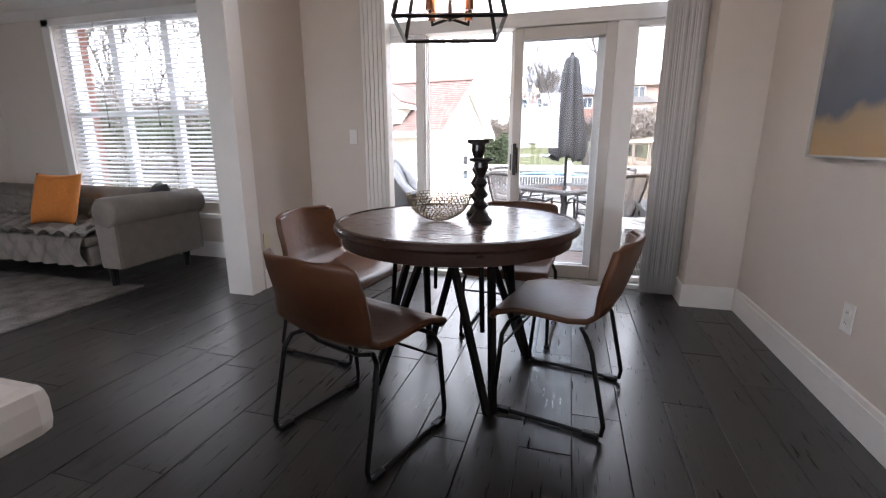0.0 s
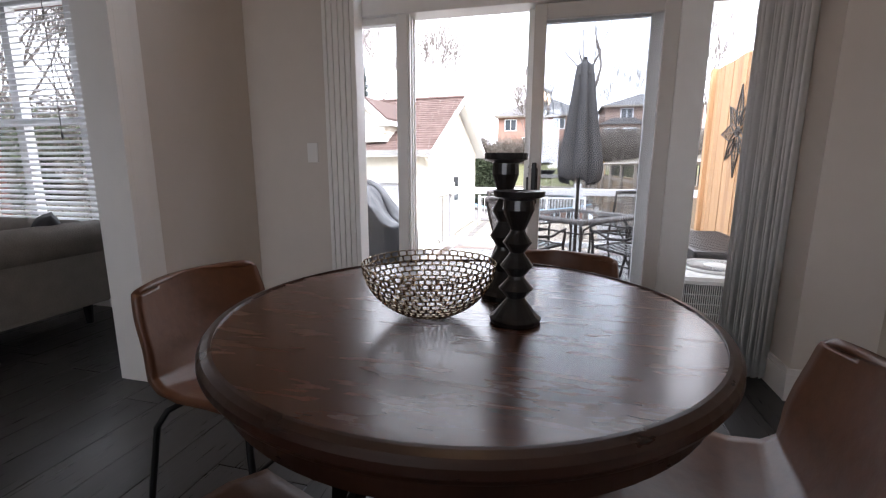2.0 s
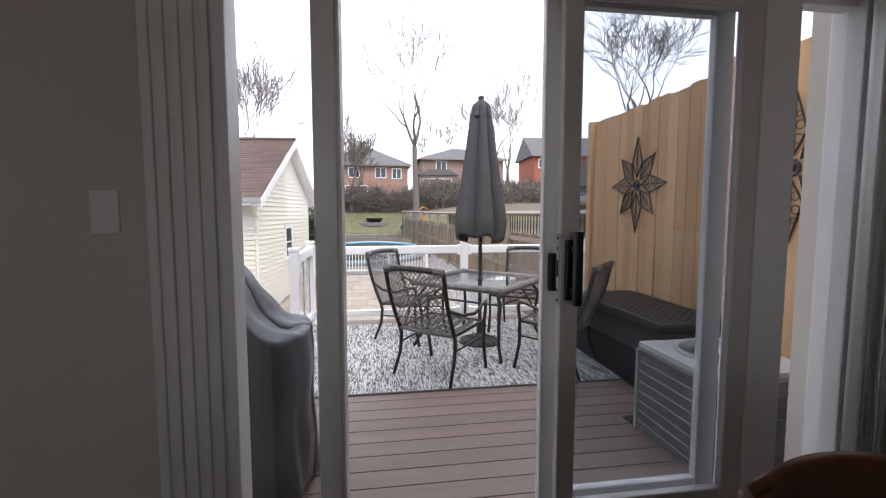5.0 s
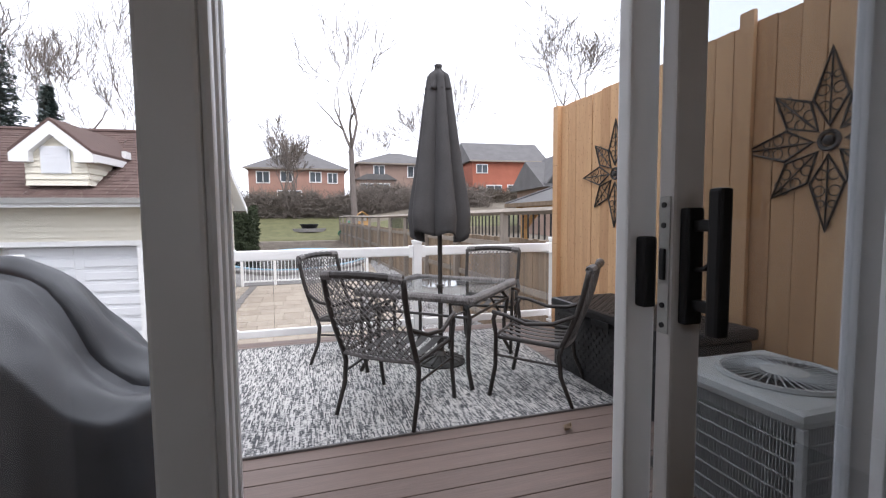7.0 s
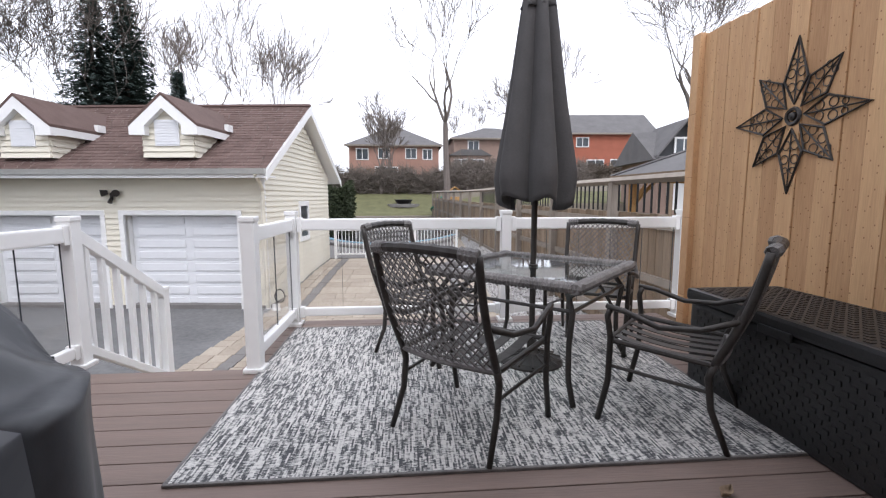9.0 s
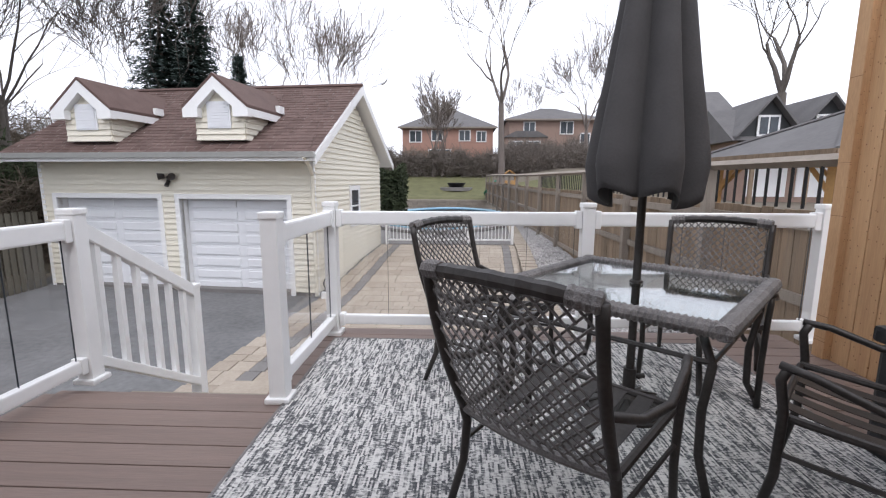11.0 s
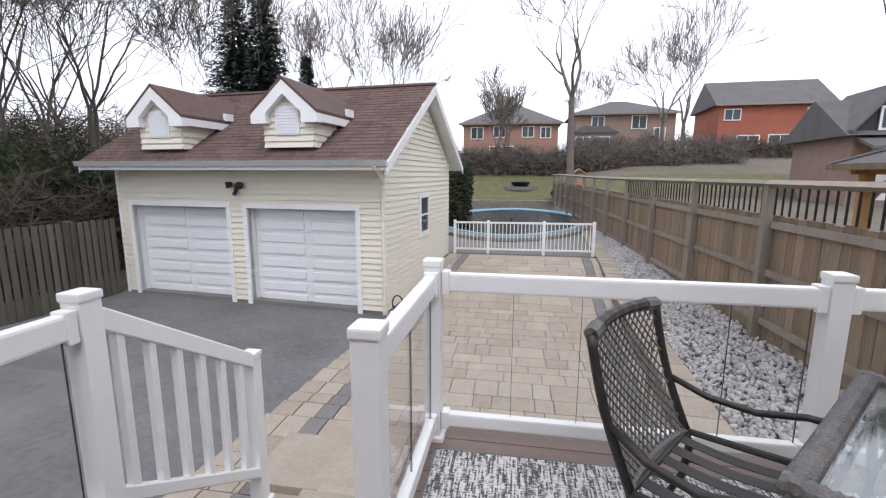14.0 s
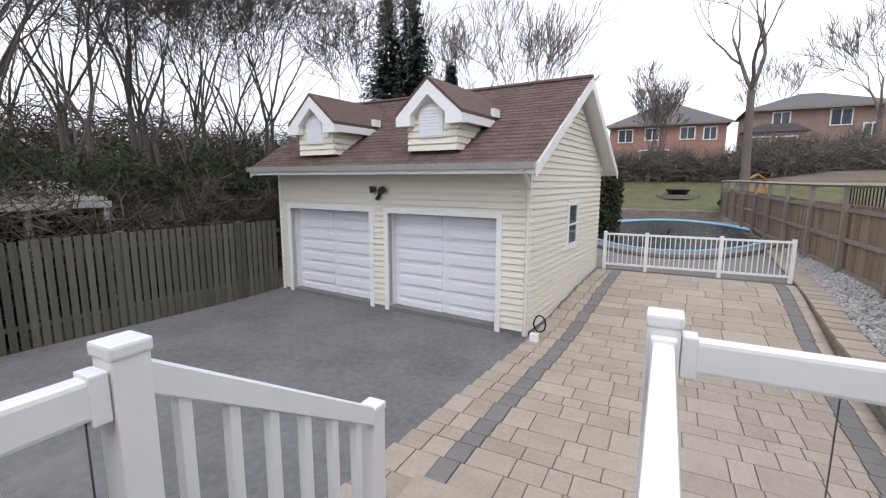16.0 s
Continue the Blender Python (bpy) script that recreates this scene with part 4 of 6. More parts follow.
bowl = thing("wire_bowl", (-0.253, 2.935, 0.882), label="open bowl of woven silvery metal links on the table", category="bowl")
R, H = 0.142, 0.125
ring_bm = bmesh.new()
for r in range(14):
    a0 = 0.16 + r * 0.1
    n = 42 if r > 2 else 22
    for k in range(n):
        t0 = 2 * math.pi * (k + 0.5 * (r % 2)) / n
        dt, da = 2 * math.pi / n * 0.46, 0.049
        pts = []
        for u, v in ((-1, -0.6), (-0.75, -1), (0.75, -1), (1, -0.6), (1, 0.6), (0.75, 1), (-0.75, 1), (-1, 0.6)):
            a, th = a0 + v * da, t0 + u * dt
            pts.append((R * math.sin(min(a, 1.57)) * math.cos(th), R * math.sin(min(a, 1.57)) * math.sin(th), H * (1 - math.cos(a)) + 0.002))
        tube(pts, 0.0016, 4, ring_bm, closed=True)
part("woven_mesh", ring_bm, BRASS, bowl, smooth=True)["kind"] = "stuff"

DARKW = mat("dark_table_wood", (0.02, 0.009, 0.006), 0.3, scale=4, stretch=(1, 1, 4), second=(0.05, 0.02, 0.011))
table = thing("dining_table", (-0.195, 3.02, FZ), label="round dark brown wooden dining table on black iron legs", category="table")
TR = 0.54
part("tabletop", lathe([(TR - 0.02, 0.73), (TR, 0.735), (TR + 0.004, 0.742), (TR, 0.752), (TR - 0.012, 0.757), (0.3, 0.76), (0.0, 0.76)], 96), TABLEW, table, smooth=False)
part("apron", lathe([(TR - 0.04, 0.665), (TR - 0.025, 0.67), (TR - 0.025, 0.73), (TR - 0.04, 0.73)], 96, ring=True), DARKW, table)
part("edge_band", lathe([(TR - 0.022, 0.722), (TR + 0.004, 0.724), (TR + 0.01, 0.735), (TR + 0.009, 0.748), (TR + 0.002, 0.757), (TR - 0.01, 0.7606), (TR - 0.016, 0.7612), (TR - 0.016, 0.745)], 96, ring=True), DARKW, table, "dark worn edge")
for k in range(4):
    a = radians(-55 + 90 * k)
    leg = part("leg", tube([(0.2 * math.cos(a - 0.5), 0.2 * math.sin(a - 0.5), 0.665), (0.40 * math.cos(a - 0.03), 0.40 * math.sin(a - 0.03), 0.0)], 0.019, 4), BLACKM, table)
    part("bar", tube([(0.2 * math.cos(a + 0.5), 0.2 * math.sin(a + 0.5), 0.665), (0.40 * math.cos(a + 0.03), 0.40 * math.sin(a + 0.03), 0.0)], 0.019, 4), BLACKM, leg)
    part("brace", tube([(0.17 * math.cos(a), 0.17 * math.sin(a), 0.62), (0.29 * math.cos(a), 0.29 * math.sin(a), 0.60), (0.31 * math.cos(a), 0.31 * math.sin(a), 0.33)], 0.011, 6), BLACKM, leg)
part("ring", tube([(0.2 * math.cos(k * math.pi / 12), 0.2 * math.sin(k * math.pi / 12), 0.62) for k in range(24)], 0.012, 6, closed=True), BLACKM, table)


def dining_chair():
    """Moulded leather bucket chair on black sled legs; faces +y, origin on the floor."""
    c = thing("dining_chair", label="brown leather bucket dining chair on thin black metal sled legs", category="chair", group="chairs round the table")

    prof = [(0.235, 0.405), (0.22, 0.435), (0.15, 0.445), (0.05, 0.435), (-0.06, 0.428), (-0.13, 0.44), (-0.18, 0.48), (-0.21, 0.54), (-0.235, 0.62), (-0.255, 0.70), (-0.268, 0.765), (-0.27, 0.785)]

    def shell(off):
        def at(u, v):
            f = v * (len(prof) - 1)
            i = min(int(f), len(prof) - 2)
            y = prof[i][0] + (prof[i + 1][0] - prof[i][0]) * (f - i)
            z = prof[i][1] + (prof[i + 1][1] - prof[i][1]) * (f - i)
            s = 2 * u - 1
            back = smoothstep(0.45, 0.75, v)
            half = 0.225 - 0.015 * smoothstep(0.75, 1, v)
            if v > 0.86:
                half *= 1 - 0.2 * ((v - 0.86) / 0.14) ** 3
            if v < 0.1:
                half *= 1 - 0.12 * ((0.1 - v) / 0.1) ** 2
            x = half * s
            wing = s * s
            y += back * 0.06 * wing
            z += (1 - back) * 0.03 * wing * smoothstep(0.05, 0.3, v)
            return (x, y, z)
        return at
    bm = grid_sheet(24, 44, shell(0), 0.02)
    bmesh.ops.recalc_face_normals(bm, faces=bm.faces)
    part("seat_shell", bm, LEATHER, c, smooth=True)
    part("seam", tube([shell(0)(k / 20, 0.42) for k in range(21)], 0.003, 5), LEATHER, c, "stitched seam", smooth=True, loc=(0, 0, 0.004))
    for s in (-1, 1):
        x = 0.225 * s
        pts = [(x * 0.75, 0.14, 0.425), (x * 0.92, 0.165, 0.41), (x, 0.185, 0.36), (x * 1.03, 0.21, 0.06), (x * 1.03, 0.205, 0.02), (x * 1.03, 0.17, 0.012), (x * 1.03, -0.17, 0.012), (x * 1.03, -0.205, 0.02), (x * 1.03, -0.21, 0.06), (x, -0.15, 0.36), (x * 0.92, -0.125, 0.41), (x * 0.75, -0.1, 0.425)]
        sl = part("sled_leg", tube(pts, 0.0095, 8), BLACKM, c, smooth=True)
        for y in (0.17, -0.17):
            part("foot_cap", box(x * 1.03 - 0.015, x * 1.03 + 0.015, y - 0.03, y + 0.03, 0, 0.022, 0.005), BLACKM, sl)
    for y in (0.14, -0.1):
        part("cross_bar", tube([(-0.17, y, 0.425), (-0.1, y, 0.40), (0.1, y, 0.40), (0.17, y, 0.425)], 0.008, 6), BLACKM, c)
    part("stretcher", tube([(-0.226, 0.19, 0.3), (0.226, 0.19, 0.3)], 0.006, 6), BLACKM, c)
    return c


ch = dining_chair()
ch.matrix_basis = pose(-0.44, 2.48, FZ, 0, 0, -19) @ Matrix.Diagonal((1.05, 1.05, 0.95, 1))
copy_thing(ch, pose(0.31, 2.93, FZ, 0, 0, 77))
copy_thing(ch, pose(-0.89, 3.18, FZ, 0, 0, -98))
copy_thing(ch, pose(0.0, 3.6, FZ, 0, 0, 176))

# pendant
pl = thing("pendant_light", (-0.2, 2.92, 1.655), 14, label="black wire-frame lantern pendant with copper candle sleeves", category="pendant light")
B_, T_, HH = 0.2, 0.11, 0.4
for s in range(4):
    ca = lambda r, k: (r * math.cos(math.pi / 4 + k * math.pi / 2) * 1.414, r * math.sin(math.pi / 4 + k * math.pi / 2) * 1.414)
    a, b = ca(B_, s), ca(B_, s + 1)
    c, d = ca(T_, s), ca(T_, s + 1)
    part("frame_bar", tube([(*a, 0), (*b, 0)], 0.008, 4), BLACKM, pl)
    part("frame_bar", tube([(*c, HH), (*d, HH)], 0.008, 4), BLACKM, pl)
    part("frame_bar", tube([(*a, 0), (*c, HH)], 0.008, 4), BLACKM, pl)
    p = ca(0.075, s)
    arm = part("arm", tube([(0, 0, 0.04), (p[0], p[1], 0.035), (p[0], p[1], 0.06)], 0.006, 6), BLACKM, pl)
    part("sleeve", tube([(p[0], p[1], 0.05), (p[0], p[1], 0.13)], 0.016, 10), COPPER, arm)
    part("bulb", lathe([(0.008, 0.13), (0.014, 0.15), (0.01, 0.18), (0.002, 0.2)], 8), BULB, arm, loc=(p[0], p[1], 0))
    part("top_bar", tube([(*c, HH), (0, 0, HH + 0.02)], 0.006, 4), BLACKM, pl)
part("stem", tube([(0, 0, 0.03), (0, 0, CZ - 1.67)], 0.008, 8), BLACKM, pl)
part("canopy", lathe([(0.06, CZ - 1.67 - 0.025), (0.06, CZ - 1.672)], 20), BLACKM, pl)

# picture, sockets, switch
pic = thing("painting", (1.417, 3.13, 1.15), label="large abstract seascape canvas in a thin pale frame", category="painting")
part("canvas", box(-0.03, -0.004, -0.5, 0.5, 0.01, 0.94), CANVAS, pic)
for a, b, c, d in ((-0.512, -0.5, 0, 0.952), (0.5, 0.512, 0, 0.952), (-0.5, 0.5, 0, 0.01), (-0.5, 0.5, 0.94, 0.952)):
    part("frame", box(-0.038, -0.002, a, b, c, d), ACM, pic)


def plate(name, label, m, mtx, socket=True):
    p = thing(name, label=label, category="socket" if socket else "switch plate")
    p.matrix_basis = mtx
    part("cover", box(-0.036, 0.036, -0.006, 0, -0.06, 0.06, 0.002), m, p)
    if socket:
        for z in (-0.022, 0.022):
            o = part("outlet", box(-0.017, 0.017, -0.009, -0.005, z - 0.014, z + 0.014, 0.002), m, p)
            for x in (-0.006, 0.006):
                part("slot", box(x - 0.0012, x + 0.0012, -0.0095, -0.0085, z - 0.004, z + 0.006), BLACKM, o)


plate("wall_outlet", "white double electrical outlet on the plain wall", TRIM, pose(1.419, 3.14, 0.52, 0, 0, -90))
plate("wall_outlet", "white double electrical outlet on the short wall", TRIM, pose(-1.938, 4.12, 0.5, 0, 0, 90))
plate("blank_plate", "yellowed blank wall plate near the casing", BEIGEP, pose(-1.938, 3.93, 0.49, 0, 0, 90), False)
plate("light_switch", "white double light switch beside the patio door", TRIM, pose(-1.5, 4.617, 1.28), False)

# kitchen island
isl = thing("kitchen_island", (-0.5, 0.2, FZ), label="kitchen island with rounded white quartz top", category="kitchen island")
part("counter", box(-0.6, 0.43, -1.5, 1.08, 0.875, 0.915, 0.012), QUARTZ, isl)
part("cabinet", box(-0.5, 0.2, -1.4, 0.75, 0, 0.875), TRIM, isl)


# ---- living room ----
sofa = thing("sofa", (-4.25, 3.95, FZ), label="grey linen tufted sofa with rolled arms on dark legs", category="sofa")
SW = 1.2


def tufted(x0, x1, n, y0, z0, dy, dz, depth, rows):
    """Button-tufted panel spanning (dy, dz)."""
    nrm = Vector((0, -dz, dy)).normalized()

    def at(u, v):
        base = Vector((x0 + (x1 - x0) * u, y0 + dy * v, z0 + dz * v))
        a, b = u * n, v * rows
        w_ = abs(math.sin(math.pi * (a + b))) * abs(math.sin(math.pi * (a - b)))
        return base + nrm * depth * (w_ ** 0.5)
    return grid_sheet(n * 10, rows * 10, at)


part("base", box(-SW + 0.02, SW - 0.22, -0.40, 0.36, 0.16, 0.32, 0.02), SOFA, sofa)
part("seat_cushion", box(-SW + 0.2, SW - 0.21, -0.43, 0.26, 0.32, 0.40, 0.03), SOFA, sofa)
part("tufted_seat", tufted(-SW + 0.2, SW - 0.21, 12, -0.43, 0.395, 0.66, 0.0, 0.05, 4), SOFA, sofa, smooth=True)
part("tufted_front", tufted(-SW + 0.2, SW - 0.21, 12, -0.43, 0.18, -0.01, 0.22, 0.04, 1), SOFA, sofa, smooth=True)
part("back", box(-SW + 0.1, SW - 0.1, 0.25, 0.40, 0.2, 0.60, 0.03), SOFA, sofa)
part("tufted_back", tufted(-SW + 0.1, SW - 0.1, 12, 0.25, 0.38, 0.05, 0.26, 0.035, 2), SOFA, sofa, smooth=True)
part("back_roll", tube([(-SW + 0.05, 0.36, 0.62), (SW - 0.1, 0.36, 0.62)], 0.095, 16), SOFA, sofa, smooth=True)
for s in (-1, 1):
    a = part("arm", box(s * SW - 0.1, s * SW + 0.1, -0.42, 0.40, 0.16, 0.58, 0.03), SOFA, sofa)
    part("arm_roll", tube([(s * SW + 0.03 * s, -0.44, 0.6), (s * SW + 0.03 * s, -0.42, 0.6), (s * SW + 0.03 * s, 0.42, 0.6), (s * SW + 0.03 * s, 0.44, 0.6)], [0.1, 0.115, 0.115, 0.1], 18), SOFA, a, smooth=True)
    for y in (-0.36, 0.34):
        part("leg", tube([(s * (SW - 0.06), y, 0.16), (s * (SW - 0.06), y, 0.0)], [0.034, 0.022], 8), BLACKM, sofa)


def cushion(name, x, y, z, size, m, label, tilt=70, rz=0):
    c = thing(name, label=label, category="cushion")
    c.matrix_basis = pose(x, y, z, tilt, 0, rz)

    def side_(sg):
        def at(u, v):
            a, b = 2 * u - 1, 2 * v - 1
            puff = (1 - a ** 4) * (1 - b ** 4)
            pin = 1 - 0.10 * (1 - a * a) * abs(b) ** 2 - 0.0
            pin2 = 1 - 0.10 * (1 - b * b) * abs(a) ** 2
            return (a * size / 2 * pin2, b * size / 2 * pin + size / 2, sg * 0.075 * puff ** 0.7)
        return at
    bm = grid_sheet(14, 14, side_(1))
    join(bm, grid_sheet(14, 14, side_(-1)))
    bmesh.ops.remove_doubles(bm, verts=bm.verts, dist=0.0005)
    part("cover", bm, m, c, smooth=True)


cushion("cushion", -4.0, 3.80, FZ + 0.42, 0.46, ORANGE, "burnt orange velvet cushion standing on the sofa", 72, 8)
cushion("cushion", -4.32, 3.98, FZ + 0.42, 0.42, TEAL, "grey-teal fabric cushion leaning on the sofa back", 74, -10)
cushion("cushion", -3.2, 4.07, FZ + 0.44, 0.36, CHAR, "charcoal cushion tucked in the sofa corner", 70, -35)
rugl = thing("area_rug", (-4.1, 2.55, FZ), label="faded grey patterned area rug under the sofa", category="rug")
part("field", box(-1.2, 1.2, -1.1, 1.1, 0, 0.012, 0.004), RUGI, rugl)


# ---- deck furniture ----
orug = thing("outdoor_rug", (-0.18, 7.32, 0.0), label="black and white flecked woven outdoor rug on the deck", category="rug")
part("weave", box(-1.28, 1.28, -1.0, 0.98, 0.001, 0.012, 0.003), RUGO, orug)
for a, b, c, d in ((-1.29, 1.29, -1.012, -0.998), (-1.29, 1.29, 0.978, 0.992), (-1.292, -1.278, -1.0, 0.98), (1.278, 1.292, -1.0, 0.98)):
    part("binding", box(a, b, c, d, 0.001, 0.014, 0.003), WICKER, orug)

PTX, PTY, PTR = 0.24, 7.43, 48   # table centre, turn
PT = 0.635
pt = thing("patio_table", (PTX, PTY, 0.012), PTR, label="square glass-topped patio table with grey wicker rim", category="table")
S = 0.49
g = part("glass_top", box(-S + 0.05, S - 0.05, -S + 0.05, S - 0.05, PT - 0.022, PT - 0.014), TGLASS, pt, "glass pane")
g.visible_shadow = False
for k in range(4):
    rot = pose(0, 0, 0, 0, 0, 90 * k)
    bm = bmesh.new()
    n = 84
    pts = [(-S + 2 * S * i / n, -S + 0.03, PT - 0.022) for i in range(n + 1)]
    tube(pts, [0.027 + 0.006 * (i % 2) for i in range(n + 1)], 10, bm, flat=1.15)
    part("wicker_rim", bm, WICKER, pt, loc=rot)
    legpts = [(-S + 0.12, -S + 0.12, PT - 0.05), (-S + 0.06, -S + 0.06, PT - 0.16), (-S + 0.085, -S + 0.085, PT - 0.34), (-S + 0.08, -S + 0.08, 0.12), (-S + 0.03, -S + 0.03, 0.0)]
    lg = part("leg", tube(legpts, 0.016, 8), BRONZE, pt, loc=rot, smooth=True)
    part("scroll", tube([(-S + 0.1, -S + 0.1, PT - 0.3), (-S + 0.2, -S + 0.14, PT - 0.12), (-S + 0.32, -S + 0.06, PT - 0.05)], 0.011, 6), BRONZE, lg)
    part("under_bar", tube([(-S + 0.06, -S + 0.06, PT - 0.15), (S - 0.06, -S + 0.06, PT - 0.15)], 0.01, 6), BRONZE, pt, loc=rot)
part("umbrella_collar", lathe([(0.03, PT - 0.01), (0.03, PT + 0.002), (0.024, PT + 0.002)], 16), BRONZE, pt)

um = thing("patio_umbrella", (PTX, PTY, 0.012), label="closed charcoal cloth patio umbrella through the table", category="umbrella")
part("pole", tube([(0, 0, 0.05), (0, 0, 2.3)], 0.019, 12), BRONZE, um)
base = part("base", lathe([(0.2, 0.0), (0.2, 0.012), (0.17, 0.03), (0.05, 0.06), (0.03, 0.09), (0.03, 0.2), (0.0, 0.2)], 28), BRONZE, um, "cast iron base with spokes")
for k in range(14):
    a = 2 * math.pi * k / 14
    part("spoke", tube([(0.06 * math.cos(a), 0.06 * math.sin(a), 0.06), (0.19 * math.cos(a), 0.19 * math.sin(a), 0.024)], 0.008, 5), BRONZE, base)
part("base_knob", tube([(0.03, 0, 0.16), (0.07, 0, 0.16)], 0.012, 8), BRONZE, base)
CPROF = [(r * 1.18, 1.05 + (z - 1.12) * 1.095) for r, z in ((0.02, 2.285), (0.075, 2.24), (0.095, 2.10), (0.125, 1.86), (0.16, 1.60), (0.195, 1.38), (0.215, 1.24), (0.20, 1.12))]


def fold(u, v):
    th = 2 * math.pi * u
    f = v * (len(CPROF) - 1)
    i = min(int(f), len(CPROF) - 2)
    r = CPROF[i][0] + (CPROF[i + 1][0] - CPROF[i][0]) * (f - i)
    z = CPROF[i][1] + (CPROF[i + 1][1] - CPROF[i][1]) * (f - i)
    w_ = 0.5 + 0.5 * math.cos(7 * th + 1.1 * math.sin(th) + 0.8 * math.sin(2 * th + 1) + 0.5 * v)
    r *= 0.62 + 0.42 * w_ ** 0.5
    if v > 0.8:
        z -= 0.05 * (1 - w_) * (v - 0.8) / 0.2 - 0.03 * math.sin(2 * th)*(v-0.8)/0.2
    return (r * math.cos(th + 0.12 * v), r * math.sin(th + 0.12 * v), z)


part("canopy", grid_sheet(128, 30, fold, 0.004), UMB, um, smooth=True)
part("top_vent", grid_sheet(64, 6, lambda u, v: ((0.02 + 0.09 * v) * (0.85 + 0.2 * math.cos(16 * math.pi * u)) * math.cos(2 * math.pi * u), (0.02 + 0.09 * v) * (0.85 + 0.2 * math.cos(16 * math.pi * u)) * math.sin(2 * math.pi * u), 2.35 - 0.19 * v ** 0.9), 0.003), UMB, um, smooth=True)
part("finial", lathe([(0.028, 2.34), (0.032, 2.355), (0.02, 2.365), (0.004, 2.37)], 14), UMB, um)
for k in range(8):
    a = 2 * math.pi * k / 8
    part("rib", tube([(0.03 * math.cos(a), 0.03 * math.sin(a), 1.35), (0.1 * math.cos(a), 0.1 * math.sin(a), 1.08)], 0.006, 5), BRONZE, um)


def patio_chair():
    """Armchair with woven lattice back and strap seat; faces +y."""
    c = thing("patio_chair", label="dark bronze metal patio armchair with woven lattice back", category="chair", group="chairs round the patio table")
    hw = 0.245

    def bk(u, v):
        s = 2 * u - 1
        y = -0.20 - 0.155 * v - 0.02 * math.sin(math.pi * v) - 0.03 * (1 - s * s)
        z = 0.355 + 0.47 * v + 0.015 * (1 - s * s) * v
        return (s * (hw - 0.0 + 0.01 * v), y, z)
    for s in (0, 1):
        part("back_post", tube([bk(s, k / 10) for k in range(11)], 0.016, 8), BRONZE, c, smooth=True)
        sg = 2 * s - 1
        part("back_leg", tube([bk(s, 0.02), (sg * hw, -0.185, 0.30), (sg * hw, -0.20, 0.17), (sg * (hw + 0.01), -0.27, 0.0)], [0.016, 0.015, 0.014, 0.012], 8), BRONZE, c, smooth=True)
        part("front_leg", tube([(sg * (hw + 0.03), 0.2, 0.54), (sg * (hw + 0.03), 0.215, 0.5), (sg * (hw + 0.025), 0.2, 0.40), (sg * (hw + 0.02), 0.205, 0.2), (sg * (hw + 0.02), 0.245, 0.0)], 0.014, 8), BRONZE, c, smooth=True)
        part("armrest", tube([bk(s, 0.42), (sg * (hw + 0.035), -0.15, 0.50), (sg * (hw + 0.055), 0.0, 0.49), (sg * (hw + 0.045), 0.14, 0.535), (sg * (hw + 0.03), 0.22, 0.545)], 0.013, 8), BRONZE, c, smooth=True)
        part("side_rail", tube([(sg * hw, -0.2, 0.355), (sg * (hw + 0.01), 0.21, 0.385)], 0.013, 8), BRONZE, c)
        part("stretcher", tube([(sg * hw, -0.19, 0.24), (sg * (hw + 0.02), 0.2, 0.27)], 0.008, 6), BRONZE, c)
    part("wrapped_top", tube([bk(k / 14, 1.0) for k in range(15)], [0.02 + 0.003 * (k % 2) for k in range(15)], 8), BRONZE, c)
    for u0 in (0.0, 0.86):
        part("wicker_wrap", tube([bk(u0 + 0.14 * k / 8, 1.0) for k in range(9)], [0.024 + 0.004 * (k % 2) for k in range(9)], 8), WICKER, c, "woven wicker wrap")
    part("lower_back_bar", tube([bk(k / 10, 0.0) for k in range(11)], 0.014, 8), WICKER, c)
    for y, z in ((0.21, 0.385), (-0.2, 0.355)):
        part("seat_bar", tube([(-hw, y, z), (hw, y, z)], 0.011, 8), BRONZE, c)
    bm = bmesh.new()
    n = 14
    for k in range(-n, 2 * n + 1):
        for sgn in (1, -1):
            pts = []
            for i in range(9):
                v = i / 8
                u = (k / n) + sgn * v * 0.85
                if -0.001 <= u <= 1.001:
                    x, y, z = bk(u, v)
                    pts.append((x, y + sgn * 0.003, z))
            if len(pts) > 1:
                tube(pts, 0.0038, 4, bm)
    part("lattice", bm, WICKER, c, "woven dark lattice")["kind"] = "stuff"
    for k in range(5):
        x = -0.17 + 0.085 * k
        part("seat_strap", grid_sheet(1, 6, lambda u, v, x=x: (x + (u - 0.5) * 0.05, -0.2 + 0.41 * v, 0.36 + 0.03 * v - 0.02 * math.sin(math.pi * v)), 0.003), BRONZE, c)
    return c


pc = patio_chair()
pc.matrix_basis = pose(-0.25, 6.70, 0.012, 0, 0, -42) @ Matrix.Diagonal((1.03, 1.03, 1.03, 1))
copy_thing(pc, pose(0.72, 6.70, 0.012, 0, 0, 48))
copy_thing(pc, pose(-0.40, 7.72, 0.012, 0, 0, -127))
copy_thing(pc, pose(0.78, 7.80, 0.012, 0, 0, 146))

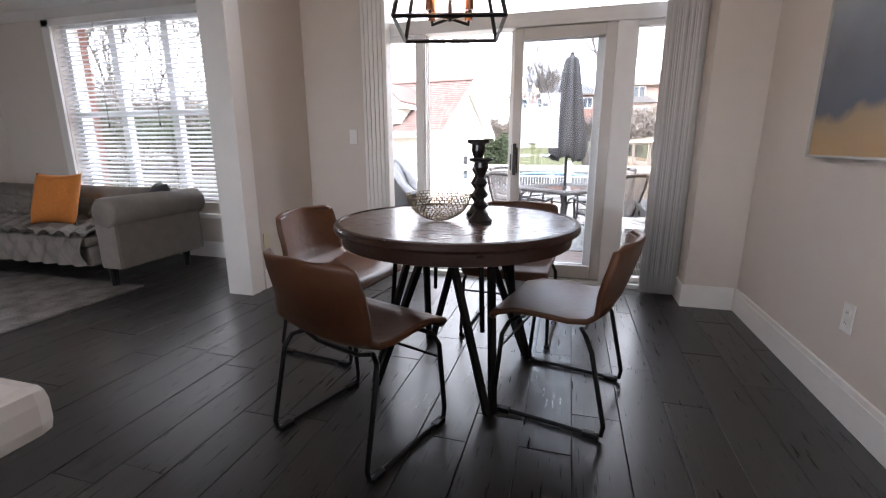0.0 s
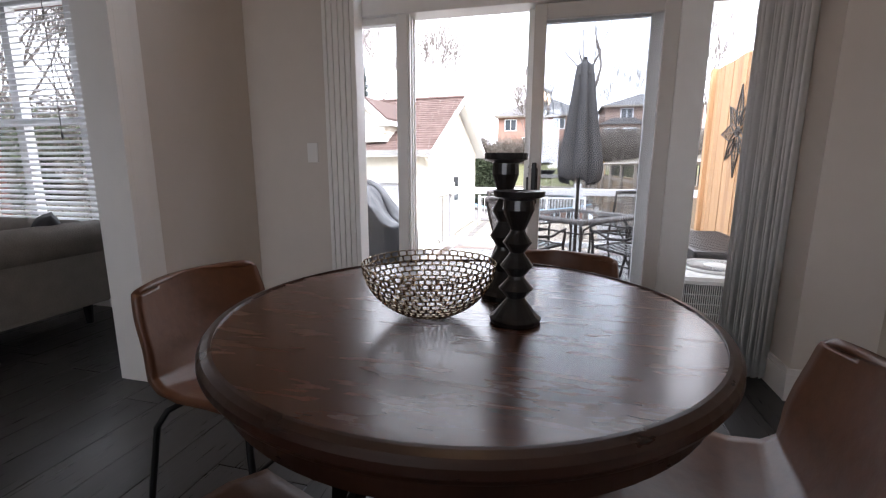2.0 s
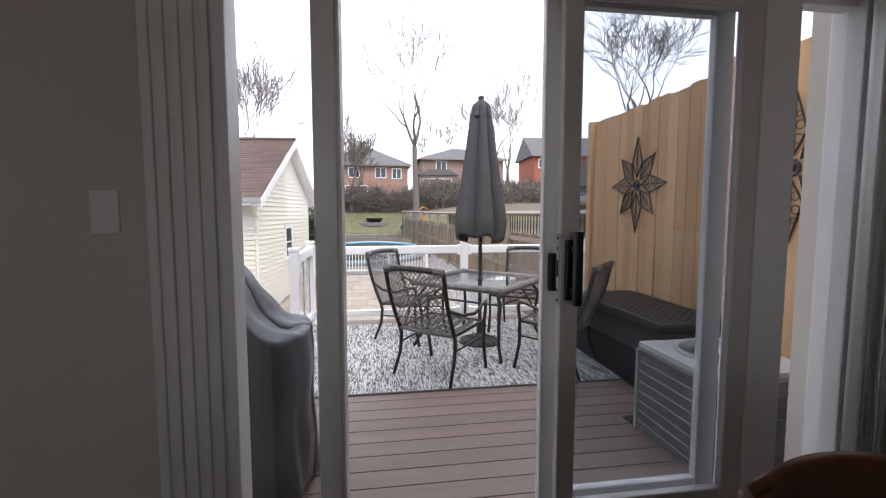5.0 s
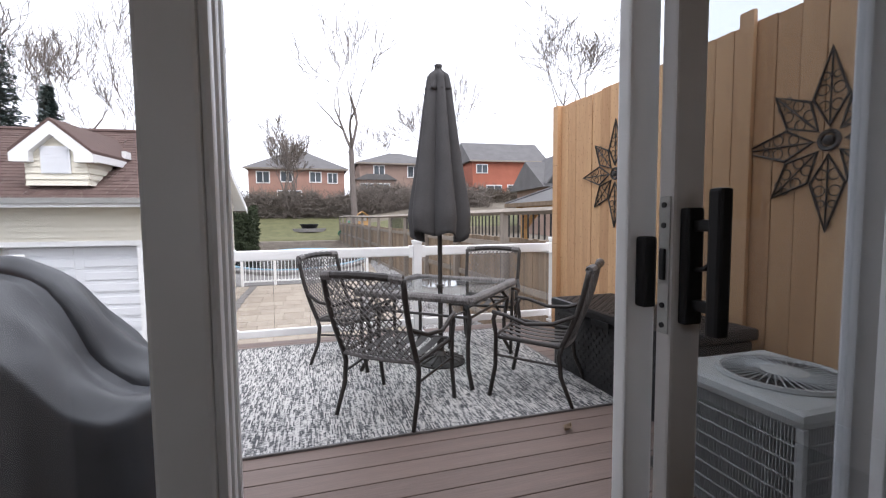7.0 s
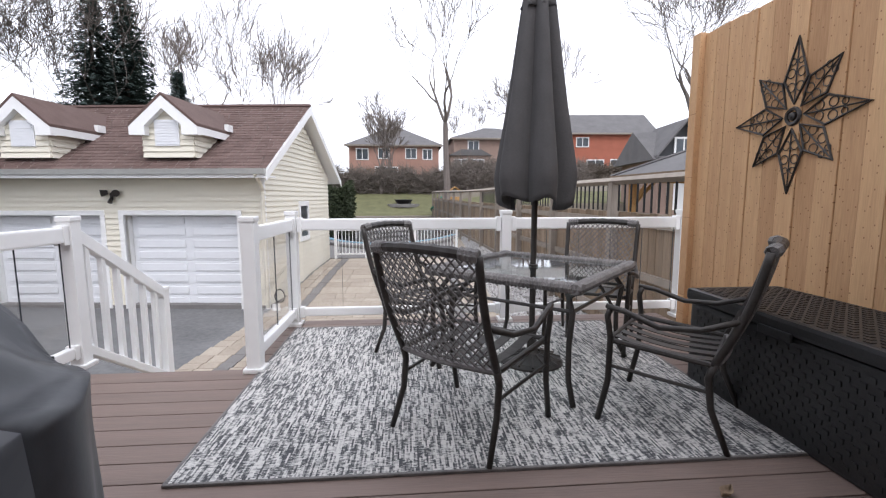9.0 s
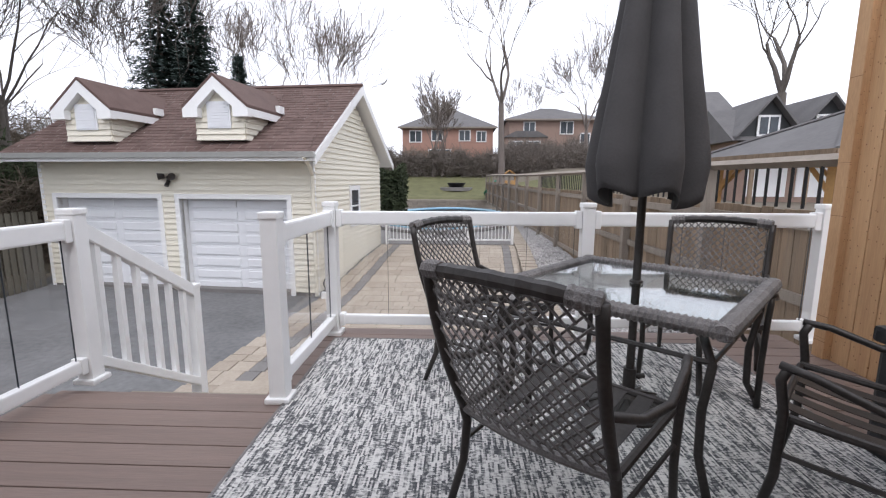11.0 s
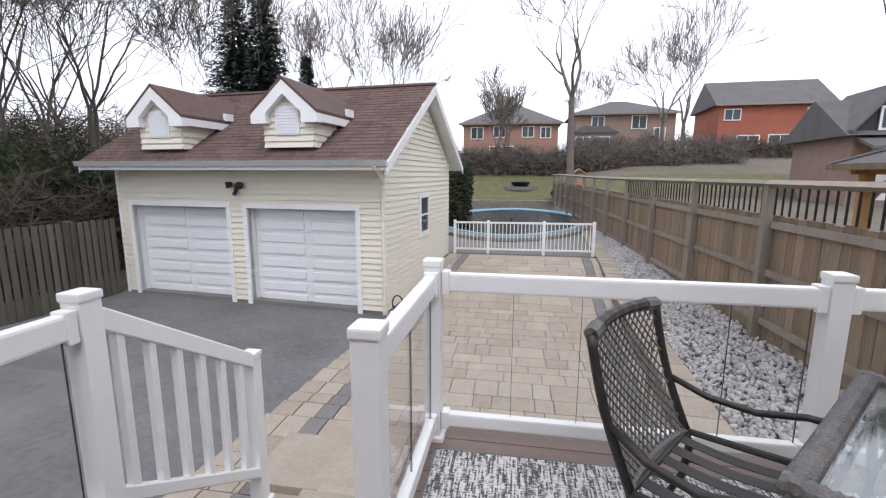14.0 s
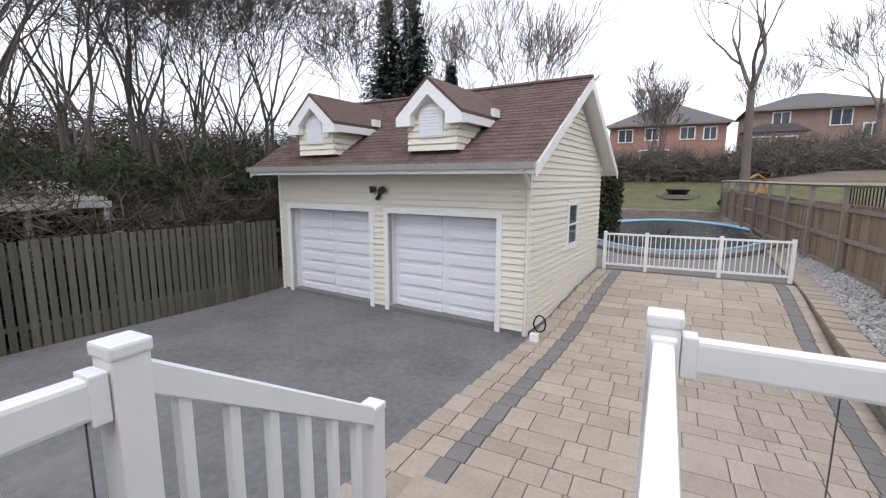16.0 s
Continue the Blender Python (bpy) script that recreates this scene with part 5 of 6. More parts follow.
db = thing("deck_box", (1.36, 6.5, 0), label="long black woven-look resin deck storage box", category="storage box")
part("body", box(-0.265, 0.27, -0.62, 0.62, 0.0, 0.47, 0.02), BOXP, db)
part("lid", box(-0.285, 0.29, -0.64, 0.64, 0.475, 0.545, 0.02), BOXP, db)
bm = bmesh.new()
for i in range(38):
    for j in range(13):
        y, z = -0.56 + i * 0.0303, 0.05 + j * 0.031
        if (i + j) % 2:
            box(-0.269, -0.264, y - 0.012, y + 0.012, z - 0.010, z + 0.010, bm=bm)
part("weave_front", bm, BOXP, db)["kind"] = "stuff"
bm = bmesh.new()
for i in range(38):
    for j in range(15):
        y, x = -0.58 + i * 0.0313, -0.24 + j * 0.034
        if (i + j) % 2:
            box(x - 0.013, x + 0.013, y - 0.013, y + 0.013, 0.54, 0.549, bm=bm)
part("weave_top", bm, BOXP, db)["kind"] = "stuff"
part("latch", box(-0.297, -0.28, -0.09, 0.09, 0.45, 0.49, 0.006), BOXP, db)

ac = thing("air_conditioner", (1.07, 5.31, -0.05), label="beige-grey outdoor air conditioner with louvred sides and top fan grille", category="air conditioner")
part("core", box(-0.285, 0.265, -0.265, 0.285, -0.1, 0.52), BLACKM, ac)
part("top_lid", box(-0.31, 0.29, -0.29, 0.31, 0.52, 0.58, 0.03), ACM, ac)
fan = part("fan_ring", tube([(0.22 * math.cos(k * math.pi / 16), 0.22 * math.sin(k * math.pi / 16) + 0.01, 0.585) for k in range(32)], 0.014, 6, closed=True), ACM, ac)
part("grille_floor", lathe([(0.21, 0.575), (0.21, 0.582)], 24), BLACKM, fan)
part("hub", lathe([(0.08, 0.58), (0.08, 0.6), (0.06, 0.607)], 20), ACM, fan)
for k in range(40):
    a = 2 * math.pi * k / 40
    part("grille_wire", tube([(0.07 * math.cos(a), 0.07 * math.sin(a) + 0.01, 0.597), (0.22 * math.cos(a + 0.25), 0.22 * math.sin(a + 0.25) + 0.01, 0.59)], 0.003, 4), ACM, fan)
for x in (-0.3, 0.28):
    for y in (-0.28, 0.3):
        part("corner_post", box(x - 0.012, x + 0.012, y - 0.012, y + 0.012, -0.1, 0.53, 0.003), ACM, ac)
for k in range(46):
    x = -0.28 + k * 0.0122
    part("louvre_wire", box(x - 0.0016, x + 0.0016, -0.275, -0.265, -0.08, 0.52), ACM, ac)
    part("louvre_wire", box(-0.298, -0.288, x - 0.0016 + 0.01, x + 0.0016 + 0.01, -0.08, 0.52), ACM, ac)
for k in range(9):
    z = -0.02 + k * 0.06
    part("louvre_bar", box(-0.3, 0.28, -0.279, -0.272, z - 0.003, z + 0.003), ACM, ac)
    part("louvre_bar", box(-0.301, -0.295, -0.28, 0.3, z - 0.003, z + 0.003), ACM, ac)

# covered grill
gr = thing("covered_grill", (-1.65, 5.3, 0), label="barbecue grill under a dark grey-blue weather cover", category="grill")


def cov(u, v):
    th = 2 * math.pi * u
    ex = lambda q, e: math.copysign(abs(q) ** e, q)
    k = 1.0 if v < 0.5 else 1 - (v - 0.5) / 0.5
    x, y = ex(math.cos(th), 0.45) * 0.58 * k, ex(math.sin(th), 0.45) * 0.28 * k
    top = 0.77 + 0.30 * (1 - smoothstep(0.2, 0.5, abs(x))) * (1 - 0.2 * abs(y / 0.28) ** 3)
    z = 0.03 + (top - 0.03) * min(1, v / 0.5) - (0.02 if v >= 0.5 else 0) * k ** 6
    w_ = 0.014 * math.sin(9 * th + 4 * v) * max(0, 1 - 1.6 * v) + 0.022 * noise.noise((4 * x + 3, 4 * y, 4 * z))
    f = 1 + 2.2 * w_
    return (x * f, y * f, z + 0.045 * noise.noise((6 * x, 6 * y, 2 * z)) + 0.02 * noise.noise((15 * x, 11 * y, 5 * z)))


part("cover", grid_sheet(96, 40, cov, 0.003), COVER, gr, smooth=True)
for sx in (-0.3, 0.3):
    seam = [cov(u, v) for u, v in ((math.acos(sx / 0.6) / (2 * math.pi), 0.04 + 0.46 * k / 16) for k in range(17))]
    part("seam", tube(seam, 0.005, 5), COVER, gr, "stitched seam")


# metal star ornaments on the screen
def star(y, z, R, name="wall_star"):
    s = thing(name, (1.742, y, z), 0, label="eight-pointed openwork rusty metal star hung on the cedar boards", category="wall ornament", group="metal stars")
    for k in range(8):
        a = radians(k * 45)
        r_ = R * (1.0 if k % 2 == 0 else 0.86)
        q = lambda rr, da: (0, rr * math.sin(a + da), rr * math.cos(a + da))
        pts = [q(0.16 * R, 0), q(0.5 * R, 0.36), q(r_, 0), q(0.5 * R, -0.36)]
        pt_ = part("point", tube(pts, 0.008, 5, closed=True), BRONZE, s)
        part("spine", tube([q(0.16 * R, 0), q(r_ * 0.97, 0)], 0.005, 4), BRONZE, pt_)
        for sg in (-1, 1):
            for rr, dd in ((0.38, 0.17), (0.56, 0.14), (0.7, 0.08)):
                c0 = Vector(q(rr * R, sg * dd))
                rad = 0.06 * R if rr < 0.6 else 0.04 * R
                part("scroll", tube([(0, c0.y + rad * math.cos(t_ * 0.7), c0.z + rad * math.sin(t_ * 0.7)) for t_ in range(9)], 0.0035, 4, closed=True), BRONZE, pt_)
    part("rosette", tube([(0, 0.1 * R * math.cos(t_ * math.pi / 6), 0.1 * R * math.sin(t_ * math.pi / 6)) for t_ in range(12)], 0.012, 5, closed=True), BRONZE, s)
    part("boss", lathe([(0.06 * R, -0.01), (0.05 * R, 0.012), (0.01, 0.02)], 12), BRONZE, s, loc=pose(0, 0, 0, 0, -90, 0))


star(7.245, 1.545, 0.455)
star(5.62, 1.55, 0.455)


# ---- yard ----
gate = thing("pool_fence", (-2.83, 18.78, -0.87), 2.3, label="low white aluminium pool fence with gate", category="fence")
for x in (0, 0.95, 2.5, 3.85):
    part("post", box(x - 0.04, x + 0.04, -0.04, 0.04, 0, 0.97, 0.004), VINYL, gate)
for x0, x1 in ((0.04, 0.91), (0.99, 2.46), (2.54, 3.81)):
    for z in (0.12, 0.88):
        part("rail", box(x0, x1, -0.02, 0.02, z, z + 0.05, 0.003), VINYL, gate)
    n = int((x1 - x0) / 0.105)
    pk = mesh_of(box(-0.01, 0.01, -0.01, 0.01, 0.17, 0.88), "picket", VINYL)
    for k in range(n):
        part("picket", pk, VINYL, gate, loc=(x0 + (k + 0.5) * (x1 - x0) / n, 0, 0))

pool = thing("swimming_pool", (-1.35, 28.3, -0.86), label="curved in-ground pool with dark water and pale blue liner edge", category="pool")


def kidney(r, th):
    return ((3.2 * r + 0.3 * math.cos(2 * th)) * math.cos(th), (6.3 * r) * math.sin(th) + 0.4 * math.cos(th))


part("water", grid_sheet(48, 4, lambda u, v: (*kidney(0.02 + 0.93 * v, 2 * math.pi * u), 0.05), 0.01), POOLC, pool, "dark still water")
part("liner_edge", grid_sheet(48, 1, lambda u, v: (*kidney(0.94 + 0.08 * v, 2 * math.pi * u), 0.06 + 0.05 * v), 0.05), POOLB, pool, "pale blue liner")
part("coping", grid_sheet(48, 1, lambda u, v: (*kidney(1.0 + 0.12 * v, 2 * math.pi * u), 0.115), 0.1), PAVERG, pool, "grey coping")
setting("pool_deck", box(-9, 1.6, 18.9, 36.2, -1.2, -0.868), PAVERG, "grey stone paving round the pool", "pavement")

rw = setting("retaining_wall", box(-9, 1.7, 36.25, 36.6, -1.0, -0.3), STONE, "low stone wall between the pool and the lawn", "wall")
for r in range(3):
    x = -5.0 + 0.15 * (r % 2)
    while x < 1.4:
        w_ = random.uniform(0.25, 0.5)
        part("stone", box(x, x + w_ - 0.015, 36.18, 36.27, -0.86 + 0.19 * r, -0.68 + 0.19 * r, 0.02), STONE, rw)
        x += w_
fp = thing("fire_pit", (-0.9, 41.0, ground_z(-0.9, 41.0)), label="low round dark fire pit on the far lawn", category="fire pit")
part("pad", lathe([(1.3, -0.2), (1.3, 0.05), (0.4, 0.06)], 20), PAVERG, fp)
part("bowl", lathe([(0.5, 0.05), (0.75, 0.4), (0.7, 0.42), (0.45, 0.1)], 16), BLACKM, fp)

# timber gazebo in the next yard
gz = thing("gazebo", (5.1, 12.4, -0.8), 4, label="timber gazebo with grey metal hip roof beyond the fence", category="gazebo")
GX, GY = 3.4, 3.4
for x in (0.25, GX - 0.25):
    for y in (0.25, GY - 0.25):
        p = part("post", box(x - 0.08, x + 0.08, y - 0.08, y + 0.08, 0, 2.2, 0.006), PLAYW, gz)
        for ax in (0, 1):
            q = (0.55 if x < 1 else -0.55, 0) if ax == 0 else (0, 0.55 if y < 1 else -0.55)
            part("brace", tube([(x, y, 1.6), (x + q[0] * 0.45, y + q[1] * 0.45, 1.9), (x + q[0], y + q[1], 2.2)], 0.05, 4), PLAYW, p)
for y in (0.25, GY - 0.25):
    part("beam", box(0.0, GX, y - 0.06, y + 0.06, 2.2, 2.36, 0.006), PLAYW, gz)
for x in (0.25, GX - 0.25):
    part("beam", box(x - 0.06, x + 0.06, 0.0, GY, 2.205, 2.355, 0.006), PLAYW, gz)
bm = bmesh.new()
c = [bm.verts.new(p) for p in ((-0.15, -0.15, 2.37), (GX + 0.15, -0.15, 2.37), (GX + 0.15, GY + 0.15, 2.37), (-0.15, GY + 0.15, 2.37))]
t = bm.verts.new((GX / 2, GY / 2, 3.2))
for i in range(4):
    bm.faces.new((c[i], c[(i + 1) % 4], t))
bm.faces.new(c[::-1])
rf = part("roof", bm, FROOF, gz, "grey metal panel roof")
for i, (a, b) in enumerate(((-0.15, -0.15), (GX + 0.15, -0.15), (GX + 0.15, GY + 0.15), (-0.15, GY + 0.15))):
    part("hip_cap", tube([(a, b, 2.39), (GX / 2, GY / 2, 3.22)], 0.035, 5), FROOF, rf)
for a, b, c_, d in ((-0.17, GX + 0.17, -0.18, -0.15), (-0.17, GX + 0.17, GY + 0.15, GY + 0.18), (-0.18, -0.15, -0.15, GY + 0.15), (GX + 0.15, GX + 0.18, -0.15, GY + 0.15)):
    part("fascia", box(a, b, c_, d, 2.28, 2.39), FENCEW, gz)

# pale garden shelter behind the side fence
sh = thing("garden_shelter", (-11.25, 9.3, -1.1), label="weathered pale garden shelter frame behind the side fence", category="shelter")
for y in (0.1, 1.3, 2.5):
    part("post", box(-0.05, 0.05, y - 0.05, y + 0.05, 0, 1.9, 0.004), ACM, sh)
part("beam", box(-0.06, 0.06, 0.0, 2.6, 1.9, 2.02, 0.005), ACM, sh)
part("roof", prism([(-0.1, 2.03), (-1.6, 2.35), (-1.6, 2.4), (-0.1, 2.08)], 2.6, "y"), ACM, sh)

# fallen leaf and flat dark rectangle on the deck
lf = thing("fallen_leaf", (0.58, 6.1, 0.004), 30, label="curled dry brown leaf lying on the deck", category="leaf")
part("blade", grid_sheet(8, 6, lambda u, v: ((u - 0.5) * 0.075, (v - 0.5) * 0.045 * math.sin(math.pi * min(0.98, max(0.06, u))) , 0.004 + 0.02 * (v - 0.5) ** 2 * 4 + 0.008 * (2 * u - 1) ** 2), 0.001), FENCEW, lf, smooth=True)
part("stalk", tube([(0.035, 0, 0.01), (0.055, 0.006, 0.012)], 0.0015, 5), PLAYW, lf)
mt = thing("deck_hatch", (0.86, 5.68, 0.001), label="dark flat rectangle on the deck boards beside the air conditioner", category="hatch")
part("panel", box(-0.1, 0.1, -0.09, 0.06, 0, 0.006, 0.002), DARKGAP, mt)

# play house with slide
pg = thing("play_set", (2.9, 37.5, ground_z(2.9, 37.5)), label="wooden backyard play house with green tube slide", category="play set")
for x in (-0.6, 0.6):
    for y in (-0.5, 0.5):
        part("post", box(x - 0.06, x + 0.06, y - 0.06, y + 0.06, -0.3, 2.0), PLAYW, pg)
part("platform", box(-0.65, 0.65, -0.55, 0.55, 0.9, 1.0), PLAYW, pg)
for k in range(6):
    part("wall_board", box(-0.6 + 0.2 * k, -0.42 + 0.2 * k, -0.56, -0.53, 1.0, 1.5), PLAYW, pg)
part("roof", prism([(-0.8, 1.9), (0, 2.5), (0.8, 1.9), (0.75, 1.85), (0, 2.4), (-0.75, 1.85)], 1.3, "y"), PLAYW, pg, loc=(0, -0.65, 0))
part("slide", tube([(-0.6, -0.2, 1.3), (-1.2, -0.3, 1.2), (-1.8, -0.5, 0.7), (-2.1, -0.9, 0.2)], 0.38, 12), PLASTICG, pg, "green plastic tube slide", smooth=True)

pg.matrix_basis = pg.matrix_basis @ Matrix.Diagonal((0.75, 0.75, 0.75, 1))

# ---- far houses ----


def far_window(parent, x, z, w_, h, y=-0.02):
    f = part("window", box(x - w_ / 2 - 0.12, x + w_ / 2 + 0.12, y - 0.06, y + 0.02, z - h / 2 - 0.12, z + h / 2 + 0.12), VINYL, parent)
    part("pane", box(x - w_ / 2, x - 0.05, y - 0.09, y - 0.05, z - h / 2, z + h / 2), DARKWIN, f)
    part("pane", box(x + 0.05, x + w_ / 2, y - 0.09, y - 0.05, z - h / 2, z + h / 2), DARKWIN, f)


def far_house(x0, x1, y, zb, ze, zr, depth, m, label, hip=True, rz=0.0, wins=(), deck=None):
    w_ = x1 - x0
    h = thing("house", (x0, y, zb), rz, label=label, category="house", group="far houses")
    part("wall", box(0, w_, 0, depth, -3, ze - zb), m, h)
    bm = bmesh.new()
    e, r = ze - zb, zr - zb
    o = 0.5
    if hip:
        ins = min(w_, depth) / 2
        c = [bm.verts.new(p) for p in ((-o, -o, e), (w_ + o, -o, e), (w_ + o, depth + o, e), (-o, depth + o, e))]
        t = [bm.verts.new(p) for p in ((ins, depth / 2, r), (w_ - ins + 0.01, depth / 2, r))]
        for q in ((c[0], c[1], t[1], t[0]), (c[1], c[2], t[1]), (c[2], c[3], t[0], t[1]), (c[3], c[0], t[0])):
            bm.faces.new(q)
        bm.faces.new(c[::-1])
    else:
        prism([(-o, e - 0.1), (depth / 2, r), (depth + o, e - 0.1)], w_ + 2 * o, "x", bm)
        bmesh.ops.translate(bm, vec=(-o, 0, 0), verts=bm.verts)
    part("roof", bm, FROOF, h, "grey shingle roof")
    part("eave_board", box(-o, w_ + o, -o - 0.04, -o + 0.02, e - 0.2, e), FENCEP, h)
    for x, z, ww, hh in wins:
        far_window(h, x, z, ww, hh)
    if deck:
        dx0, dx1, dz = deck
        part("balcony_floor", box(dx0, dx1, -2.4, 0, dz - 0.3, dz), FENCEW, h)
        for k in range(int((dx1 - dx0) / 0.3)):
            part("baluster", box(dx0 + k * 0.3, dx0 + k * 0.3 + 0.07, -2.4, -2.33, dz, dz + 1.0), FENCEW, h)
        part("handrail", box(dx0, dx1, -2.45, -2.3, dz + 1.0, dz + 1.1), FENCEW, h)
        for x in (dx0 + 0.2, dx1 - 0.2):
            part("post", box(x - 0.12, x + 0.12, -2.4, -2.2, dz - 3, dz), FENCEW, h)
    return h


far_house(-7.6, 3.3, 60, 2.6, 7.3, 9.9, 9, PINKBRICK, "two-storey pinkish brick house with grey hip roof and raised deck", True, 0,
          ((1.6, 3.6, 1.3, 1.2), (4.2, 3.7, 1.2, 1.1), (7.5, 3.7, 1.2, 1.1), (4.5, 1.2, 2.6, 1.6), (9.5, 3.6, 1, 1.1)), (0.6, 6.4, 0.6))
far_house(5.2, 15.8, 60, 2.3, 8.2, 10.1, 9, TANBRICK, "two-storey brown brick house with grey hip roof and green balcony", True, 0,
          ((2.4, 4.9, 1.2, 1.2), (6.8, 4.9, 1.4, 1.3), (7.2, 1.3, 1.3, 2.0), (1.6, 1.9, 2.2, 1.4), (9.0, 3.4, 1.0, 1.6)), (-0.6, 4.8, 0.8))
sun_room = thing("sun_room", (4.6, 57.9, 2.9), label="brown brick bay extension with low grey roof", category="extension")
part("wall", box(0, 4.6, 0, 2.0, -0.5, 3.0), TANBRICK, sun_room)
part("roof", prism([(-0.3, 3.0), (4.9, 3.0), (3.6, 3.7), (1.2, 3.7)], 2.3, "y"), FROOF, sun_room, loc=(0, -0.3, 0))
for x in (1.2, 3.2):
    far_window(sun_room, x, 1.9, 1.4, 1.2)
far_house(20.1, 30.4, 60, 2.6, 8.9, 11.9, 8.5, REDBRICK, "tall red brick house with dark gable roof and wooden deck", False, -4,
          ((1.3, 5.2, 1.4, 1.0), (9.0, 5.2, 1.4, 1.0), (3.0, 2.0, 2.0, 1.9), (6.0, 2.0, 2.0, 2.0), (8.8, 2.0, 1.2, 1.4)), (1.2, 8.6, 0.7))

bh = thing("dark_house", (15.0, 31.5, 0.4), -6, label="dark-sided coach house with two gables and white garage doors", category="house")
part("wall", box(0, 9, 0, 6, -1, 2.9), TANBRICK, bh)
for k in range(3):
    part("garage_door", box(0.6 + k * 2.6, 2.7 + k * 2.6, -0.06, 0.02, -0.2, 1.9), VINYL, bh)
for x in (1.4, 4.3):
    gb = part("gable", prism([(x - 1.4, 2.9), (x + 1.4, 2.9), (x + 1.4, 3.4), (x, 5.2), (x - 1.4, 3.4)], 4, "y"), BLACKS, bh, loc=(0, -0.1, 0))
    for s in (-1, 1):
        part("gable_roof", prism([(x, 5.35), (x + s * 1.75, 3.15), (x + s * 1.75, 3.0), (x, 5.2)], 4.6, "y"), FROOF, gb, loc=(0, -0.5, 0))
    far_window(gb, x, 3.7, 0.9, 0.9, y=-0.06)
part("roof", prism([(-0.5, 2.9), (3, 5.0), (6.5, 2.9)], 10, "x"), FROOF, bh, loc=(-0.5, 0, 0))
part("porch_roof", prism([(-1.6, 2.35), (0, 2.9), (0, 2.75), (-1.6, 2.2)], 9, "x"), FROOF, bh)
for x in (0.2, 2.9, 5.6, 8.6):
    part("porch_post", box(x - 0.09, x + 0.09, -1.5, -1.32, -1, 2.2), FENCEW, bh)


# ---- trees ----
RMIN = 0.011


def limb(bm, p, d, length, r, depth, spread, bend, sides=5, up=0.15):
    """A limb with forks, as tapered tubes in bm."""
    n = 4
    pts, rad = [p.copy()], [max(r, RMIN)]
    q = d.copy()
    for i in range(n):
        q = (q + Vector((random.gauss(0, bend), random.gauss(0, bend), random.gauss(0, bend) + up * 0.3))).normalized()
        pts.append(pts[-1] + q * length / n)
        rad.append(max(RMIN, r * (1 - 0.5 * (i + 1) / n)))
    tube(pts, rad, sides if r > 0.03 else 3, bm)
    if depth <= 0:
        return
    for k in range(random.choice((2, 3, 3)) if depth > 1 else 3):
        i = random.choice((2, 3, 4)) if k else 4
        side_ = Vector((random.gauss(0, 1), random.gauss(0, 1), random.gauss(0, 0.5)))
        nd = (q + spread * side_.normalized() + Vector((0, 0, up))).normalized()
        limb(bm, pts[i], nd, length * random.uniform(0.62, 0.92), rad[i] * random.uniform(0.5, 0.72), depth - 1, spread, bend, 4, up)


def bare_tree(x, y, h, r, depth=4, spread=0.75, m=BARK, trunk=0.4, label="tall bare leafless winter tree", lean=(0, 0), z=None):
    z = ground_z(x, y) - 0.1 if z is None else z
    t = thing("tree", (x, y, z), label=label, category="tree", group="bare trees")
    top = Vector((lean[0], lean[1], h * trunk))
    pts = [Vector((0, 0, 0)), top * 0.3 + Vector((0.05, 0, 0)), top * 0.7, top]
    part("trunk", tube(pts, [r * 1.3, r, r * 0.85, r * 0.75], 9), m, t)
    bm = bmesh.new()
    for k in range(3):
        a = 2.1 * k + random.uniform(0, 1)
        d = Vector((math.cos(a) * 0.45, math.sin(a) * 0.45, 1)).normalized()
        limb(bm, top, d, h * (0.2 if k else 0.25), r * 0.5, depth, spread, 0.12)
    part("crown", bm, m, t, "bare branching twigs")
    return t


random.seed(5)
RMIN = 0.017
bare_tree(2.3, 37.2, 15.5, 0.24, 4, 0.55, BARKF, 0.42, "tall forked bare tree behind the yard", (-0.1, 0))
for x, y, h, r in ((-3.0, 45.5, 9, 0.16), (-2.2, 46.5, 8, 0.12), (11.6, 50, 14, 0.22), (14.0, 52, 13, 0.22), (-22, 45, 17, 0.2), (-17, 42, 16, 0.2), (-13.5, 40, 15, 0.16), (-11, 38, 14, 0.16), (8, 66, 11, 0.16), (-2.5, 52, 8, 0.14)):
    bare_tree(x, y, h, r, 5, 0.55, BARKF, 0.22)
bare_tree(18.1, 33, 15, 0.34, 5, 0.8, BARK, 0.42, "large spreading bare tree behind the dark house")
RMIN = 0.009
for x, y, h, r in ((-15, 13.5, 13, 0.22), (-17.5, 16, 15, 0.25), (-13.5, 17, 12, 0.18), (-16, 20, 14, 0.22), (-20, 13, 15, 0.28), (-14.2, 10.4, 12, 0.2), (-22, 19, 15, 0.25), (-19, 23, 15, 0.22), (-24, 26, 15, 0.22), (-13, 21.5, 10, 0.14), (-26, 16, 16, 0.25), (-15.5, 11.8, 13, 0.16), (-18, 19, 14, 0.2), (-12.6, 14.5, 11, 0.14), (-21, 15.5, 15, 0.2), (-13.6, 12.4, 11, 0.15), (-14.6, 15.2, 12, 0.16), (-17, 12.2, 13, 0.2), (-18.6, 14.4, 14, 0.2), (-16.5, 17.8, 13, 0.18), (-20, 17.5, 14, 0.2), (-23, 22, 15, 0.22), (-15, 18.8, 11, 0.15)):
    bare_tree(x, y, h, r * 0.48, 6, 0.75, BARK, 0.25, "dense bare winter tree behind the side fence", (random.uniform(-0.6, 0.6), 0))


